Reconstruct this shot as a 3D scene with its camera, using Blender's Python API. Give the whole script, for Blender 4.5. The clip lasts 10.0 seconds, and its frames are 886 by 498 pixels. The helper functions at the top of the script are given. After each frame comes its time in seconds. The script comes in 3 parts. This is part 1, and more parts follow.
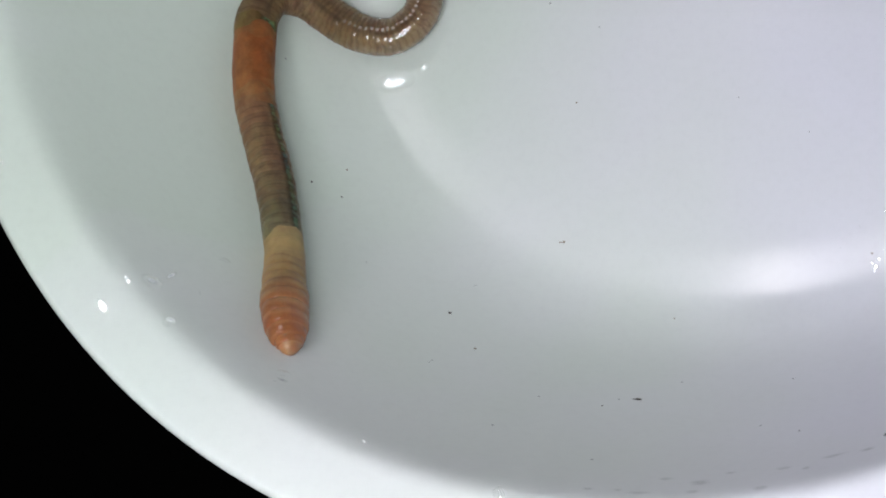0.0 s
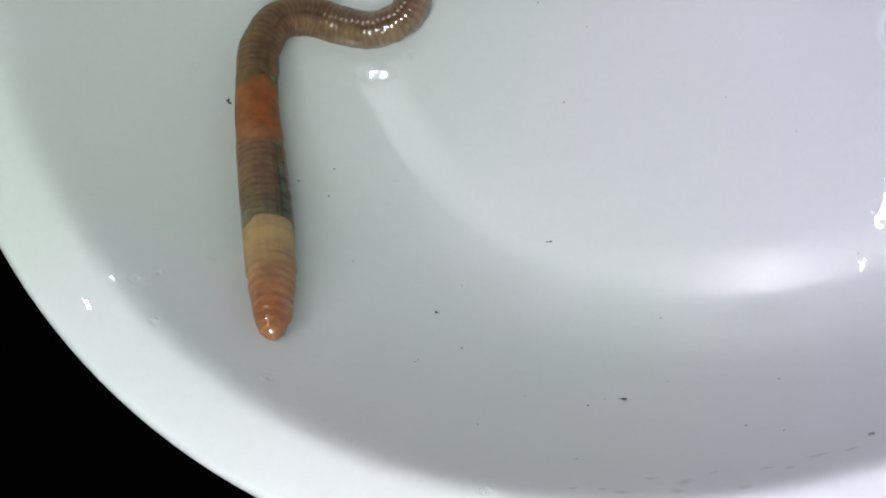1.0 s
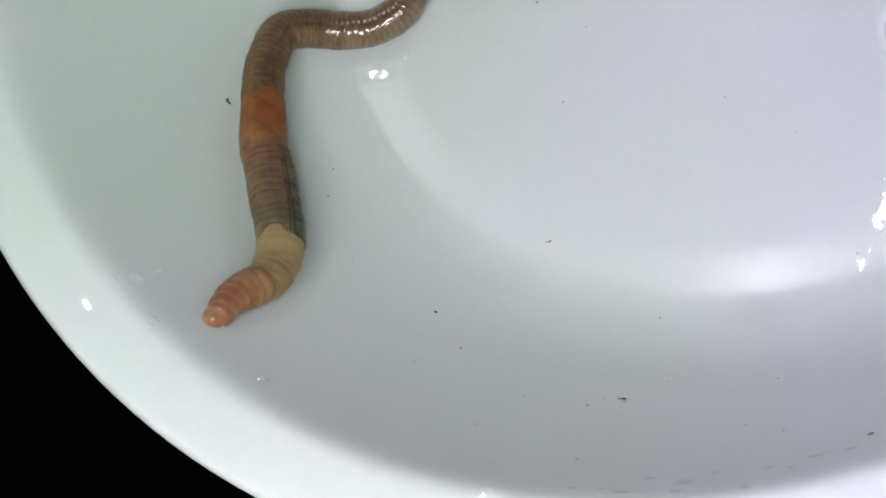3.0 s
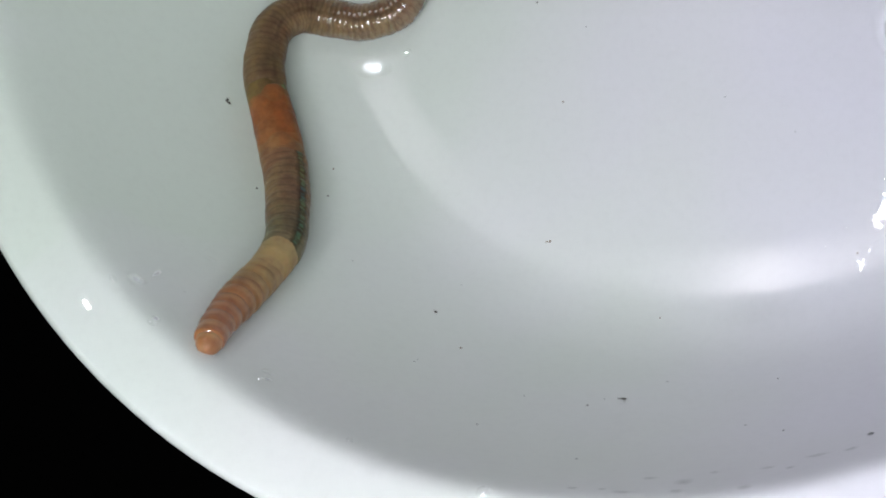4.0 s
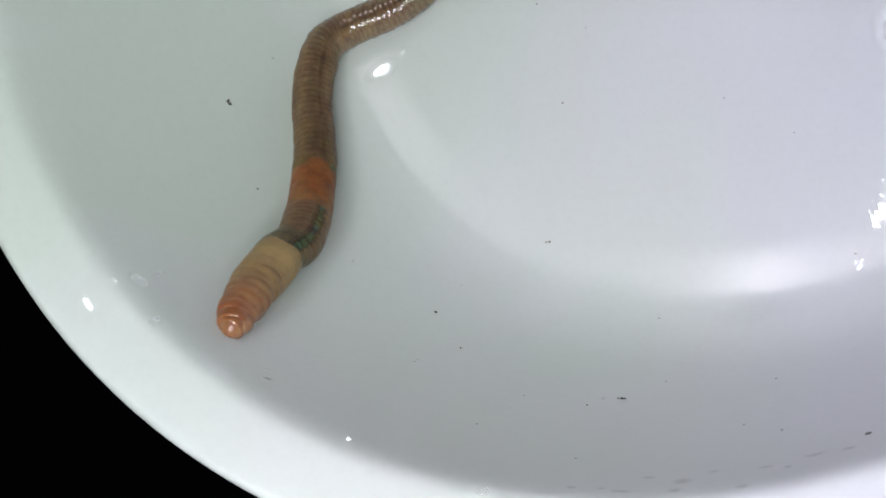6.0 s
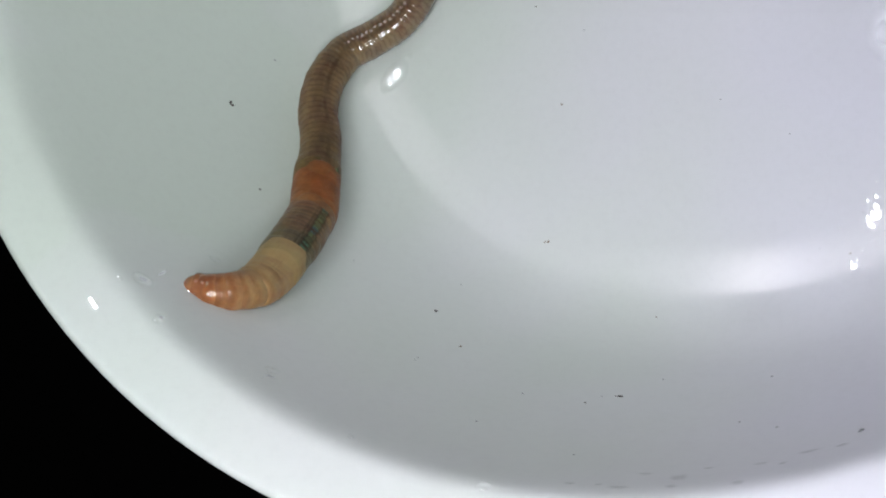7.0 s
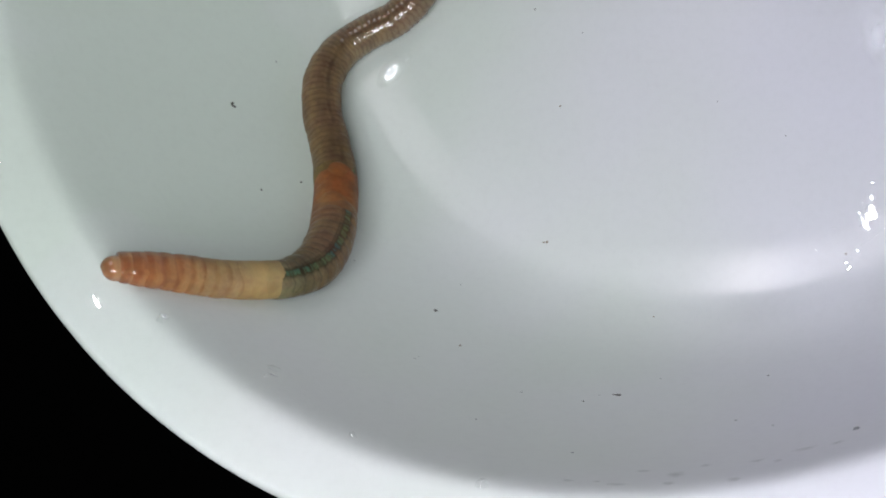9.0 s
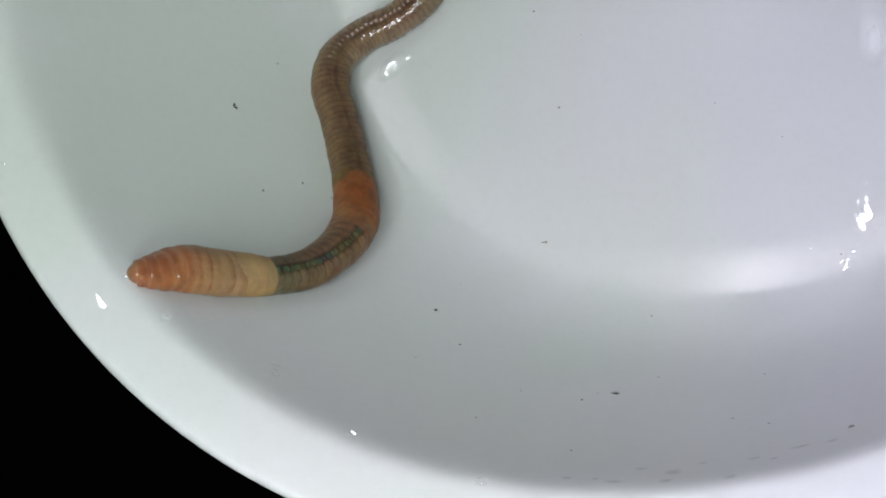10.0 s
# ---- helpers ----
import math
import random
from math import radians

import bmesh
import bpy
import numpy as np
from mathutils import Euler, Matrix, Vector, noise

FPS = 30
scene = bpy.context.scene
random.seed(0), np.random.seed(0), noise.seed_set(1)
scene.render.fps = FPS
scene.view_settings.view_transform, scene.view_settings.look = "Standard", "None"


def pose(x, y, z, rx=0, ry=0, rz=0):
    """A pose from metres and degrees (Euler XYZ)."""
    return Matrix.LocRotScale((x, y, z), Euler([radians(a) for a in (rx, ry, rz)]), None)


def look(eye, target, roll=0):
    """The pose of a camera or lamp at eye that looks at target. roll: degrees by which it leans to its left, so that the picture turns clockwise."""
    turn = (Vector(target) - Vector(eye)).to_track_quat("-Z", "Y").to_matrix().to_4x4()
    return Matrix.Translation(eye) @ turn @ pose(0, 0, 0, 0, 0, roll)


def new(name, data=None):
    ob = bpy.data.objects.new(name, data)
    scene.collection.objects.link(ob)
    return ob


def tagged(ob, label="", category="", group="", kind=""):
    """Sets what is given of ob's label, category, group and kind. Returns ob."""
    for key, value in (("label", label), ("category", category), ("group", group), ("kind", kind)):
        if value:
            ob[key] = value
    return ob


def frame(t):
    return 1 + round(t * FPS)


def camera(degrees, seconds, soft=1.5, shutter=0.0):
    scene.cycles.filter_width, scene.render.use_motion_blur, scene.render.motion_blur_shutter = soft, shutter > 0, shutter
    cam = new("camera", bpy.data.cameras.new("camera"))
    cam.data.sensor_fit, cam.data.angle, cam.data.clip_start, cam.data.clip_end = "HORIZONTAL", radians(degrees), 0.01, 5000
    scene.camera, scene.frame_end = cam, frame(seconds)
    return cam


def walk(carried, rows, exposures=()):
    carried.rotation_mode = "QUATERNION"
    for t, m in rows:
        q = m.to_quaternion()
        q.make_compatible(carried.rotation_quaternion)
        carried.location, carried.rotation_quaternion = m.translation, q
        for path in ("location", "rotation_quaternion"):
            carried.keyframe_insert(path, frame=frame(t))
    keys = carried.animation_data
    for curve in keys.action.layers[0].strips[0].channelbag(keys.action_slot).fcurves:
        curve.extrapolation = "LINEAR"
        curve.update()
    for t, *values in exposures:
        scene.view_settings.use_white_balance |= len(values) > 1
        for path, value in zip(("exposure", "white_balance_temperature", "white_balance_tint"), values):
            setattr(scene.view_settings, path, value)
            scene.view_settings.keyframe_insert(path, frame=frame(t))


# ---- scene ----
MM = 0.001
cam = camera(30.0, 10.0, soft=2.0)
walk(cam, [
    (0, pose(0.03764, -0.08341, 0.16124, 14.109, 24.726, -0.042)),
    (0.5, pose(0.03784, -0.08340, 0.16095, 14.118, 24.553, -0.008)),
    (1, pose(0.03815, -0.08354, 0.16080, 14.165, 24.460, 0.011)),
    (1.5, pose(0.03812, -0.08349, 0.16083, 14.134, 24.425, -0.006)),
    (5.5, pose(0.03812, -0.08349, 0.16083, 14.134, 24.425, -0.006)),
    (7, pose(0.03923, -0.08413, 0.16342, 14.127, 24.403, 0.021)),
    (7.5, pose(0.03921, -0.08421, 0.16341, 14.166, 24.394, 0.032)),
    (8, pose(0.03927, -0.08421, 0.16410, 14.104, 24.313, 0.018)),
    (8.5, pose(0.03928, -0.08447, 0.16463, 14.174, 24.221, 0.084)),
    (9, pose(0.03967, -0.08464, 0.16509, 14.176, 24.287, 0.063)),
    (9.5, pose(0.03967, -0.08464, 0.16509, 14.176, 24.287, 0.063)),
    (10, pose(0.04029, -0.08488, 0.16679, 14.094, 24.252, 0.024)),
], [(0.0, 0.0), (5.5, 0.0), (7.0, -0.05), (8.5, -0.09), (10.0, -0.16)])

# ---- world and lights ----
world = bpy.data.worlds.new("world")
scene.world = world
world.use_nodes = True
world.node_tree.nodes["Background"].inputs[0].default_value = (0.6, 0.75, 0.66, 1)
world.node_tree.nodes["Background"].inputs[1].default_value = 0.09

# ---- materials ----


def material(name, base, rough=0.5, **inputs):
    m = bpy.data.materials.new(name)
    m.use_nodes = True
    b = m.node_tree.nodes["Principled BSDF"]
    b.inputs["Base Color"].default_value = (*base, 1)
    b.inputs["Roughness"].default_value = rough
    for key, value in inputs.items():
        b.inputs[key.replace("_", " ")].default_value = value
    return m


def noise_tex(m, scale, detail=3.0, rough=0.5, coords="Object"):
    c = m.node_tree.nodes.new("ShaderNodeTexCoord")
    n = m.node_tree.nodes.new("ShaderNodeTexNoise")
    n.inputs["Scale"].default_value = scale
    n.inputs["Detail"].default_value = detail
    n.inputs["Roughness"].default_value = rough
    m.node_tree.links.new(c.outputs[coords], n.inputs["Vector"])
    return n


def ramp(m, source, stops):
    r = m.node_tree.nodes.new("ShaderNodeValToRGB")
    els = r.color_ramp.elements
    while len(els) < len(stops):
        els.new(0.5)
    for e, (p, c) in zip(els, stops):
        e.position, e.color = p, (*c, 1) if len(c) == 3 else c
    r.color_ramp.interpolation = "EASE" if len(stops) < 3 else "B_SPLINE"
    m.node_tree.links.new(source, r.inputs["Fac"])
    return r


def mix(m, kind, fac, a, b):
    n = m.node_tree.nodes.new("ShaderNodeMix")
    n.data_type, n.blend_type = "RGBA", kind
    for socket, v in ((n.inputs[0], fac), (n.inputs[6], a), (n.inputs[7], b)):
        if isinstance(v, (int, float)):
            socket.default_value = v
        elif isinstance(v, tuple):
            socket.default_value = (*v, 1)
        else:
            m.node_tree.links.new(v, socket)
    return n.outputs[2]


def calc(m, op, a, b=0.0, c=0.0):
    n = m.node_tree.nodes.new("ShaderNodeMath")
    n.operation = op
    for socket, v in zip(n.inputs, (a, b, c)):
        if isinstance(v, (int, float)):
            socket.default_value = v
        else:
            m.node_tree.links.new(v, socket)
    return n.outputs[0]


def bump(m, height, strength, distance):
    n = m.node_tree.nodes.new("ShaderNodeBump")
    n.inputs["Strength"].default_value = strength
    n.inputs["Distance"].default_value = distance
    m.node_tree.links.new(height, n.inputs["Height"])
    m.node_tree.links.new(n.outputs[0], m.node_tree.nodes["Principled BSDF"].inputs["Normal"])


def paint(m, colour):
    m.node_tree.links.new(colour, m.node_tree.nodes["Principled BSDF"].inputs["Base Color"])


def porcelain():
    m = material("porcelain", (0.74, 0.74, 0.74), 0.36, Specular_IOR_Level=0.22)
    cloud = noise_tex(m, 22, 3, 0.5)
    fine = noise_tex(m, 1100, 2, 0.6)
    c = m.node_tree.nodes.new("ShaderNodeTexCoord")
    xyz = m.node_tree.nodes.new("ShaderNodeSeparateXYZ")
    m.node_tree.links.new(c.outputs["Object"], xyz.inputs[0])
    # the light's tint painted in: darker green in the west, lavender in the east
    drift = calc(m, "ADD", calc(m, "MULTIPLY", xyz.outputs[0], 8.0), cloud.outputs["Fac"])
    tone = ramp(m, drift, [(0.05, (0.595, 0.66, 0.58)), (0.4, (0.665, 0.668, 0.672)), (0.75, (0.68, 0.668, 0.745))])
    grain = ramp(m, fine.outputs["Fac"], [(0.25, (0.98, 0.98, 0.98)), (0.6, (1, 1, 1))])
    soft = noise_tex(m, 45, 1, 0.4)
    gloss = ramp(m, soft.outputs["Fac"], [(0.1, (0.285, 0.285, 0.285)), (0.9, (0.32, 0.32, 0.32))])
    out = calc(m, "SQRT", calc(m, "ADD", calc(m, "POWER", xyz.outputs[0], 2.0), calc(m, "POWER", xyz.outputs[1], 2.0)))
    worn = m.node_tree.nodes.new("ShaderNodeMapRange")
    worn.interpolation_type = "SMOOTHERSTEP"
    for k, v in enumerate((0.0, 0.052, 0.074, 0.0, 0.26)):
        worn.inputs[k].default_value = v
    m.node_tree.links.new(out, worn.inputs[0])
    # warm light on the south wall's worn glaze, painted in as a faint beige tint
    south = ramp(m, calc(m, "ADD", calc(m, "MULTIPLY", xyz.outputs[0], 10.0), 0.5), [(0.1, (0, 0, 0)), (0.32, (4, 4, 4)), (0.58, (4, 4, 4)), (0.75, (2, 2, 2))])
    light_tint = mix(m, "MULTIPLY", calc(m, "MULTIPLY", worn.outputs[0], south.outputs["Color"]), tone.outputs["Color"], (1.06, 1.005, 0.975))
    paint(m, mix(m, "MULTIPLY", 1.0, light_tint, grain.outputs["Color"]))
    total = calc(m, "ADD", gloss.outputs["Color"], worn.outputs[0])
    m.node_tree.links.new(total, m.node_tree.nodes["Principled BSDF"].inputs["Roughness"])
    bump(m, soft.outputs["Fac"], 0.03, 0.0004)
    # a thin film of water wets the floor and dries out up the wall
    wet = m.node_tree.nodes.new("ShaderNodeMapRange")
    wet.interpolation_type = "SMOOTHERSTEP"
    for k, v in enumerate((0.0, 0.047, 0.056, 1.0, 0.0)):
        wet.inputs[k].default_value = v
    m.node_tree.links.new(out, wet.inputs[0])
    moat = m.node_tree.nodes.new("ShaderNodeMapRange")
    moat.interpolation_type = "SMOOTHERSTEP"
    for k, v in enumerate((0.0, 0.0385, 0.046, 0.08, 1.0)):
        moat.inputs[k].default_value = v
    m.node_tree.links.new(out, moat.inputs[0])
    b = m.node_tree.nodes["Principled BSDF"]
    # wettest where the water has run together, on the east side of the floor and beside the worm
    east = ramp(m, calc(m, "ADD", calc(m, "MULTIPLY", xyz.outputs[0], 25.0), 0.5), [(0.26, (0, 0, 0)), (0.42, (0.5, 0.5, 0.5)), (0.52, (1.3, 1.3, 1.3)), (0.63, (0.5, 0.5, 0.5)), (0.8, (0.25, 0.25, 0.25))])
    west = ramp(m, calc(m, "ADD", calc(m, "MULTIPLY", xyz.outputs[0], -25.0), -0.5), [(0.2, (0, 0, 0)), (0.6, (0.28, 0.28, 0.28))])
    pools = calc(m, "ADD", calc(m, "ADD", east.outputs["Color"], west.outputs["Color"]), 0.04)
    m.node_tree.links.new(calc(m, "MULTIPLY", calc(m, "MULTIPLY", wet.outputs[0], moat.outputs[0]), pools), b.inputs["Coat Weight"])
    b.inputs["Coat Roughness"].default_value = 0.12
    b.inputs["Coat IOR"].default_value = 1.8
    return m


def worm_skin(name, centre, groove, back, flank, reach=2000.0, film=0.0, rough=0.4, vessel=0.0, crease=0.12, waver=0.0008, mottled=1.0, strip=2400.0):
    """Skin of one zone. Colour by segment; tint at a ring's middle and grooves, on the back and on the flanks; wet film."""
    m = material(name, (0.3, 0.18, 0.12), rough, Subsurface_Weight=0.22, Subsurface_Scale=0.0012)
    info = m.node_tree.nodes.new("ShaderNodeObjectInfo")
    c = m.node_tree.nodes.new("ShaderNodeTexCoord")
    xyz = m.node_tree.nodes.new("ShaderNodeSeparateXYZ")
    m.node_tree.links.new(c.outputs["Object"], xyz.inputs[0])
    x, y, z = xyz.outputs
    wob = noise_tex(m, 900, 3, 0.6)
    rest = m.node_tree.nodes.new("ShaderNodeAttribute")
    rest.attribute_name = "rest"

    def mottle(scale, detail, rough):
        n = noise_tex(m, scale, detail, rough)
        m.node_tree.links.new(rest.outputs["Vector"], n.inputs["Vector"])
        return n

    sway = calc(m, "MULTIPLY", calc(m, "SUBTRACT", wob.outputs["Fac"], 0.5), waver)
    stripe = ramp(m, calc(m, "MULTIPLY", calc(m, "ABSOLUTE", calc(m, "ADD", x, sway)), reach), [(0.05, centre), (0.4, (1.0, 1.0, 1.0)), (0.9, groove)])
    base = mix(m, "MULTIPLY", 1.0, info.outputs["Color"], stripe.outputs["Color"])
    # back tone is skin colour; paler flanks paint in light glowing through the edges
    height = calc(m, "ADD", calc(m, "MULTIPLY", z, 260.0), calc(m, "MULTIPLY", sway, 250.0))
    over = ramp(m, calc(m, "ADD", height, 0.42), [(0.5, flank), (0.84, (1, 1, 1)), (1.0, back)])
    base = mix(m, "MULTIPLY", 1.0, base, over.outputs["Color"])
    if vessel:
        off = calc(m, "ABSOLUTE", calc(m, "ADD", calc(m, "SUBTRACT", y, 0.0005), calc(m, "MULTIPLY", sway, 0.8)))
        gaps = ramp(m, mottle(420, 2, 0.6).outputs["Fac"], [(0.38, (0.15, 0.15, 0.15)), (0.6, (1, 1, 1))])
        top = calc(m, "MULTIPLY", calc(m, "MULTIPLY", calc(m, "GREATER_THAN", z, 0.0), vessel), gaps.outputs["Color"])
        line = ramp(m, calc(m, "MULTIPLY", off, 1800.0), [(0.15, (1, 1, 1)), (0.7, (0, 0, 0))])
        base = mix(m, "MULTIPLY", calc(m, "MULTIPLY", line.outputs["Color"], top), base, (0.45, 0.42, 0.42))
    blotch = mottle(520, 5, 0.7)
    spots = ramp(m, blotch.outputs["Fac"], [(0.3, (0.7, 0.68, 0.68)), (0.7, (1.2, 1.19, 1.18))])
    base = mix(m, "MULTIPLY", 0.85 * mottled, base, spots.outputs["Color"])
    patchy = ramp(m, mottle(260, 3, 0.6).outputs["Fac"], [(0.36, (1.06, 0.88, 0.95)), (0.5, (1, 1, 1)), (0.64, (1.0, 1.06, 0.88))])
    base = mix(m, "MULTIPLY", mottled, base, patchy.outputs["Color"])
    paint(m, base)
    b = m.node_tree.nodes["Principled BSDF"]
    m.node_tree.links.new(info.outputs["Alpha"], b.inputs["Coat Weight"])
    b.inputs["Coat IOR"].default_value = 1.62
    b.inputs["Coat Roughness"].default_value = 0.025
    b.inputs["Specular IOR Level"].default_value = 0.07
    if film:
        # cuticle's iridescent sheen painted in: short green and gold bars across a dark band down one flank
        side = calc(m, "ABSOLUTE", calc(m, "ADD", calc(m, "SUBTRACT", y, 0.0009), calc(m, "MULTIPLY", sway, 1.0)))
        band = ramp(m, calc(m, "MULTIPLY", side, strip * 0.55), [(0.3, (0.36, 0.36, 0.34)), (0.95, (1, 1, 1))])
        base = mix(m, "MULTIPLY", 1.0, base, band.outputs["Color"])
        line = ramp(m, calc(m, "MULTIPLY", side, strip), [(0.35, (1, 1, 1)), (0.9, (0, 0, 0))])
        squeeze = m.node_tree.nodes.new("ShaderNodeVectorMath")
        squeeze.operation = "MULTIPLY"
        squeeze.inputs[1].default_value = (3.2, 0.7, 0.7)
        m.node_tree.links.new(rest.outputs["Vector"], squeeze.inputs[0])
        fleck = noise_tex(m, 900, 3, 0.7)
        m.node_tree.links.new(squeeze.outputs[0], fleck.inputs["Vector"])
        bars = ramp(m, fleck.outputs["Fac"], [(0.4, (0, 0, 0)), (0.58, (film, film, film))])
        mask = calc(m, "MULTIPLY", calc(m, "MULTIPLY", line.outputs["Color"], bars.outputs["Color"]), calc(m, "GREATER_THAN", z, 0.0002))
        hue = ramp(m, mottle(260, 1, 0.5).outputs["Fac"], [(0.36, (0.07, 0.19, 0.24)), (0.47, (0.07, 0.33, 0.19)), (0.6, (0.28, 0.33, 0.11))])
        paint(m, mix(m, "MIX", mask, base, hue.outputs["Color"]))
        m.node_tree.links.new(calc(m, "MULTIPLY", mask, 0.5), b.inputs["Metallic"])
    wrinkle = calc(m, "SINE", calc(m, "MULTIPLY", calc(m, "ADD", x, sway), 16000.0))
    bump(m, calc(m, "ADD", blotch.outputs["Fac"], calc(m, "MULTIPLY", wrinkle, crease)), 0.5, 0.0002)
    return m


def lit(name, colour, strength):
    m = bpy.data.materials.new(name)
    m.use_nodes = True
    b = m.node_tree.nodes["Principled BSDF"]
    b.inputs["Base Color"].default_value = (0, 0, 0, 1)
    b.inputs["Emission Color"].default_value = (*colour, 1)
    b.inputs["Emission Strength"].default_value = strength
    return m


PORCELAIN = porcelain()
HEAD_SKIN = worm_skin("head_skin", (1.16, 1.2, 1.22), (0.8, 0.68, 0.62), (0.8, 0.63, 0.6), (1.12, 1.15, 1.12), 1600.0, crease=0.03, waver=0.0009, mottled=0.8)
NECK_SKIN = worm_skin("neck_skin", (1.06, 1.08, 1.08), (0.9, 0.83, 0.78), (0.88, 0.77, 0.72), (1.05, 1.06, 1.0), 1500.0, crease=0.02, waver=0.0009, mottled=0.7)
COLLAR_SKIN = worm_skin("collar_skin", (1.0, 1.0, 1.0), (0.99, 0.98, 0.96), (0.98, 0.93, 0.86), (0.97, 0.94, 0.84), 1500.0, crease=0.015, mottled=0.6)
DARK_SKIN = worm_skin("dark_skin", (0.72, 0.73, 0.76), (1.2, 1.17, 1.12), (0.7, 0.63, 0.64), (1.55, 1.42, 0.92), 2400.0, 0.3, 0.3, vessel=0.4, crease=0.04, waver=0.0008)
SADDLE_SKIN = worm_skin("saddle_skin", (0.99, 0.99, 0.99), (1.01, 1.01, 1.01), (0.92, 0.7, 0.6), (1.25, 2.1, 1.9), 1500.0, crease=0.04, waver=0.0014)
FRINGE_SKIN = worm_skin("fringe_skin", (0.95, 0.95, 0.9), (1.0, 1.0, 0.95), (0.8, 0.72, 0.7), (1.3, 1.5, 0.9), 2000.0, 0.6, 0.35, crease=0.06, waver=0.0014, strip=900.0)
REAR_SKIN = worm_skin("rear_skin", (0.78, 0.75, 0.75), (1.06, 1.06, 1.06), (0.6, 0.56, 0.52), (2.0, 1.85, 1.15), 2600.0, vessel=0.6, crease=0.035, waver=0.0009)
CLOTH = material("black_cloth", (0.001, 0.001, 0.001), 1.0, Specular_IOR_Level=0.0)
DIRT = material("dark_dirt", (0.02, 0.018, 0.017), 0.7)
paint(DIRT, ramp(DIRT, noise_tex(DIRT, 3000).outputs["Fac"], [(0.3, (0.012, 0.011, 0.01)), (0.8, (0.09, 0.07, 0.05))]).outputs["Color"])
RING_GLOW = lit("led_ring", (0.935, 0.96, 1.03), 78.0)
PANEL_GLOW = lit("frosted_diffuser", (0.97, 0.94, 1.0), 3.9)
SHELL = material("lamp_plastic", (0.03, 0.03, 0.03), 0.5)

# ---- the bowl ----
R_CREASE, R_LIP, R_RIM = 52.0, 71.0, 77.0


def sharp(r):
    r = abs(r)
    if r < R_CREASE:
        return 3.0 * (r / R_CREASE) ** 11
    if r < R_LIP:
        return 3.0 + 0.9 * (r - R_CREASE) + 0.0442 * (r - R_CREASE) ** 2 + 0.0028 * max(0.0, r - 64.0) ** 3
    return 37.01 + 0.55 * (r - R_LIP) - 0.012 * (r - R_LIP) ** 2


def inside(r):
    """Height of the bowl's inner face in millimetres at the radius r: shallow dished floor, steep wall, flared lip."""
    soft = 1.1 - 0.82 * min(1.0, max(0.0, (abs(r) - 54.0) / 10.0))
    return sum(sharp(r + soft * k) for k in range(-3, 4)) / 7


def inside_slope(r):
    return (inside(r + 0.05) - inside(r - 0.05)) / 0.1


def mesh_of(name, verts, faces, mat, smooth=True):
    me = bpy.data.meshes.new(name)
    me.from_pydata([(x * MM, y * MM, z * MM) for x, y, z in verts], [], faces)
    me.materials.append(mat)
    if smooth:
        me.polygons.foreach_set("use_smooth", [True] * len(me.polygons))
    me.update()
    return me


def turned(name, profile, mat, n=192, closed=False):
    """A body turned round the z axis from (r, z) pairs."""
    verts, faces, rings = [], [], []
    for r, z in profile:
        if r < 1e-6:
            rings.append([len(verts)] * n)
            verts.append((0, 0, z))
        else:
            rings.append(list(range(len(verts), len(verts) + n)))
            verts += [(r * math.cos(2 * math.pi * k / n), r * math.sin(2 * math.pi * k / n), z) for k in range(n)]
    pairs = list(zip(rings, rings[1:])) + ([(rings[-1], rings[0])] if closed else [])
    for a, b in pairs:
        for k in range(n):
            q = [a[k], a[(k + 1) % n], b[(k + 1) % n], b[k]]
            q = [v for i, v in enumerate(q) if v != q[i - 1]]
            if len(q) > 2:
                faces.append(q)
    return mesh_of(name, verts, faces, mat)


def part(name, me, parent, label=""):
    ob = new(name, me)
    ob.parent = parent
    return tagged(ob, label)


def build_bowl():
    prof = [(0, 0)] + [(r, inside(r)) for r in range(2, 31, 2)]
    prof += [(r, inside(r)) for r in [32 + 0.5 * k for k in range(20)]]
    prof += [(r, inside(r)) for r in [42 + 0.3 * k for k in range(40)]]
    prof += [(r, inside(r)) for r in [54 + 0.5 * k for k in range(47)]]
    z = inside(R_RIM)
    prof += [(R_RIM + 0.8 * math.sin(a), z - 0.8 + 0.8 * math.cos(a)) for a in (0.1, 0.5, 0.9, 1.3, 1.7, 2.2, 2.7)]
    outer = [(75.6, z - 2.6)] + [(r + 2.6, inside(r) - 3.0) for r in (71, 69, 66, 62, 58, 54, 50)]
    outer += [(46, -3.5), (40, -5), (38, -6), (37.5, -9.5), (36.5, -10), (35, -9.5), (34.5, -5.2), (20, -5), (0, -5)]
    bowl = new("bowl", None)
    tagged(bowl, "white glazed porcelain bowl on black cloth", "bowl")
    part("bowl_body", turned("bowl_body", prof + outer, PORCELAIN), bowl)
    return bowl


def build_table():
    verts = [(x, y, z) for z in (-40, -10) for x, y in ((-600, -400), (600, -400), (600, 400), (-600, 400))]
    sides = [(k, (k + 1) % 4, (k + 1) % 4 + 4, k + 4) for k in range(4)]
    me = mesh_of("table", verts, [(3, 2, 1, 0), (4, 5, 6, 7)] + sides, CLOTH, False)
    tagged(new("table", me), "matt black cloth under the bowl", "table", kind="structure")


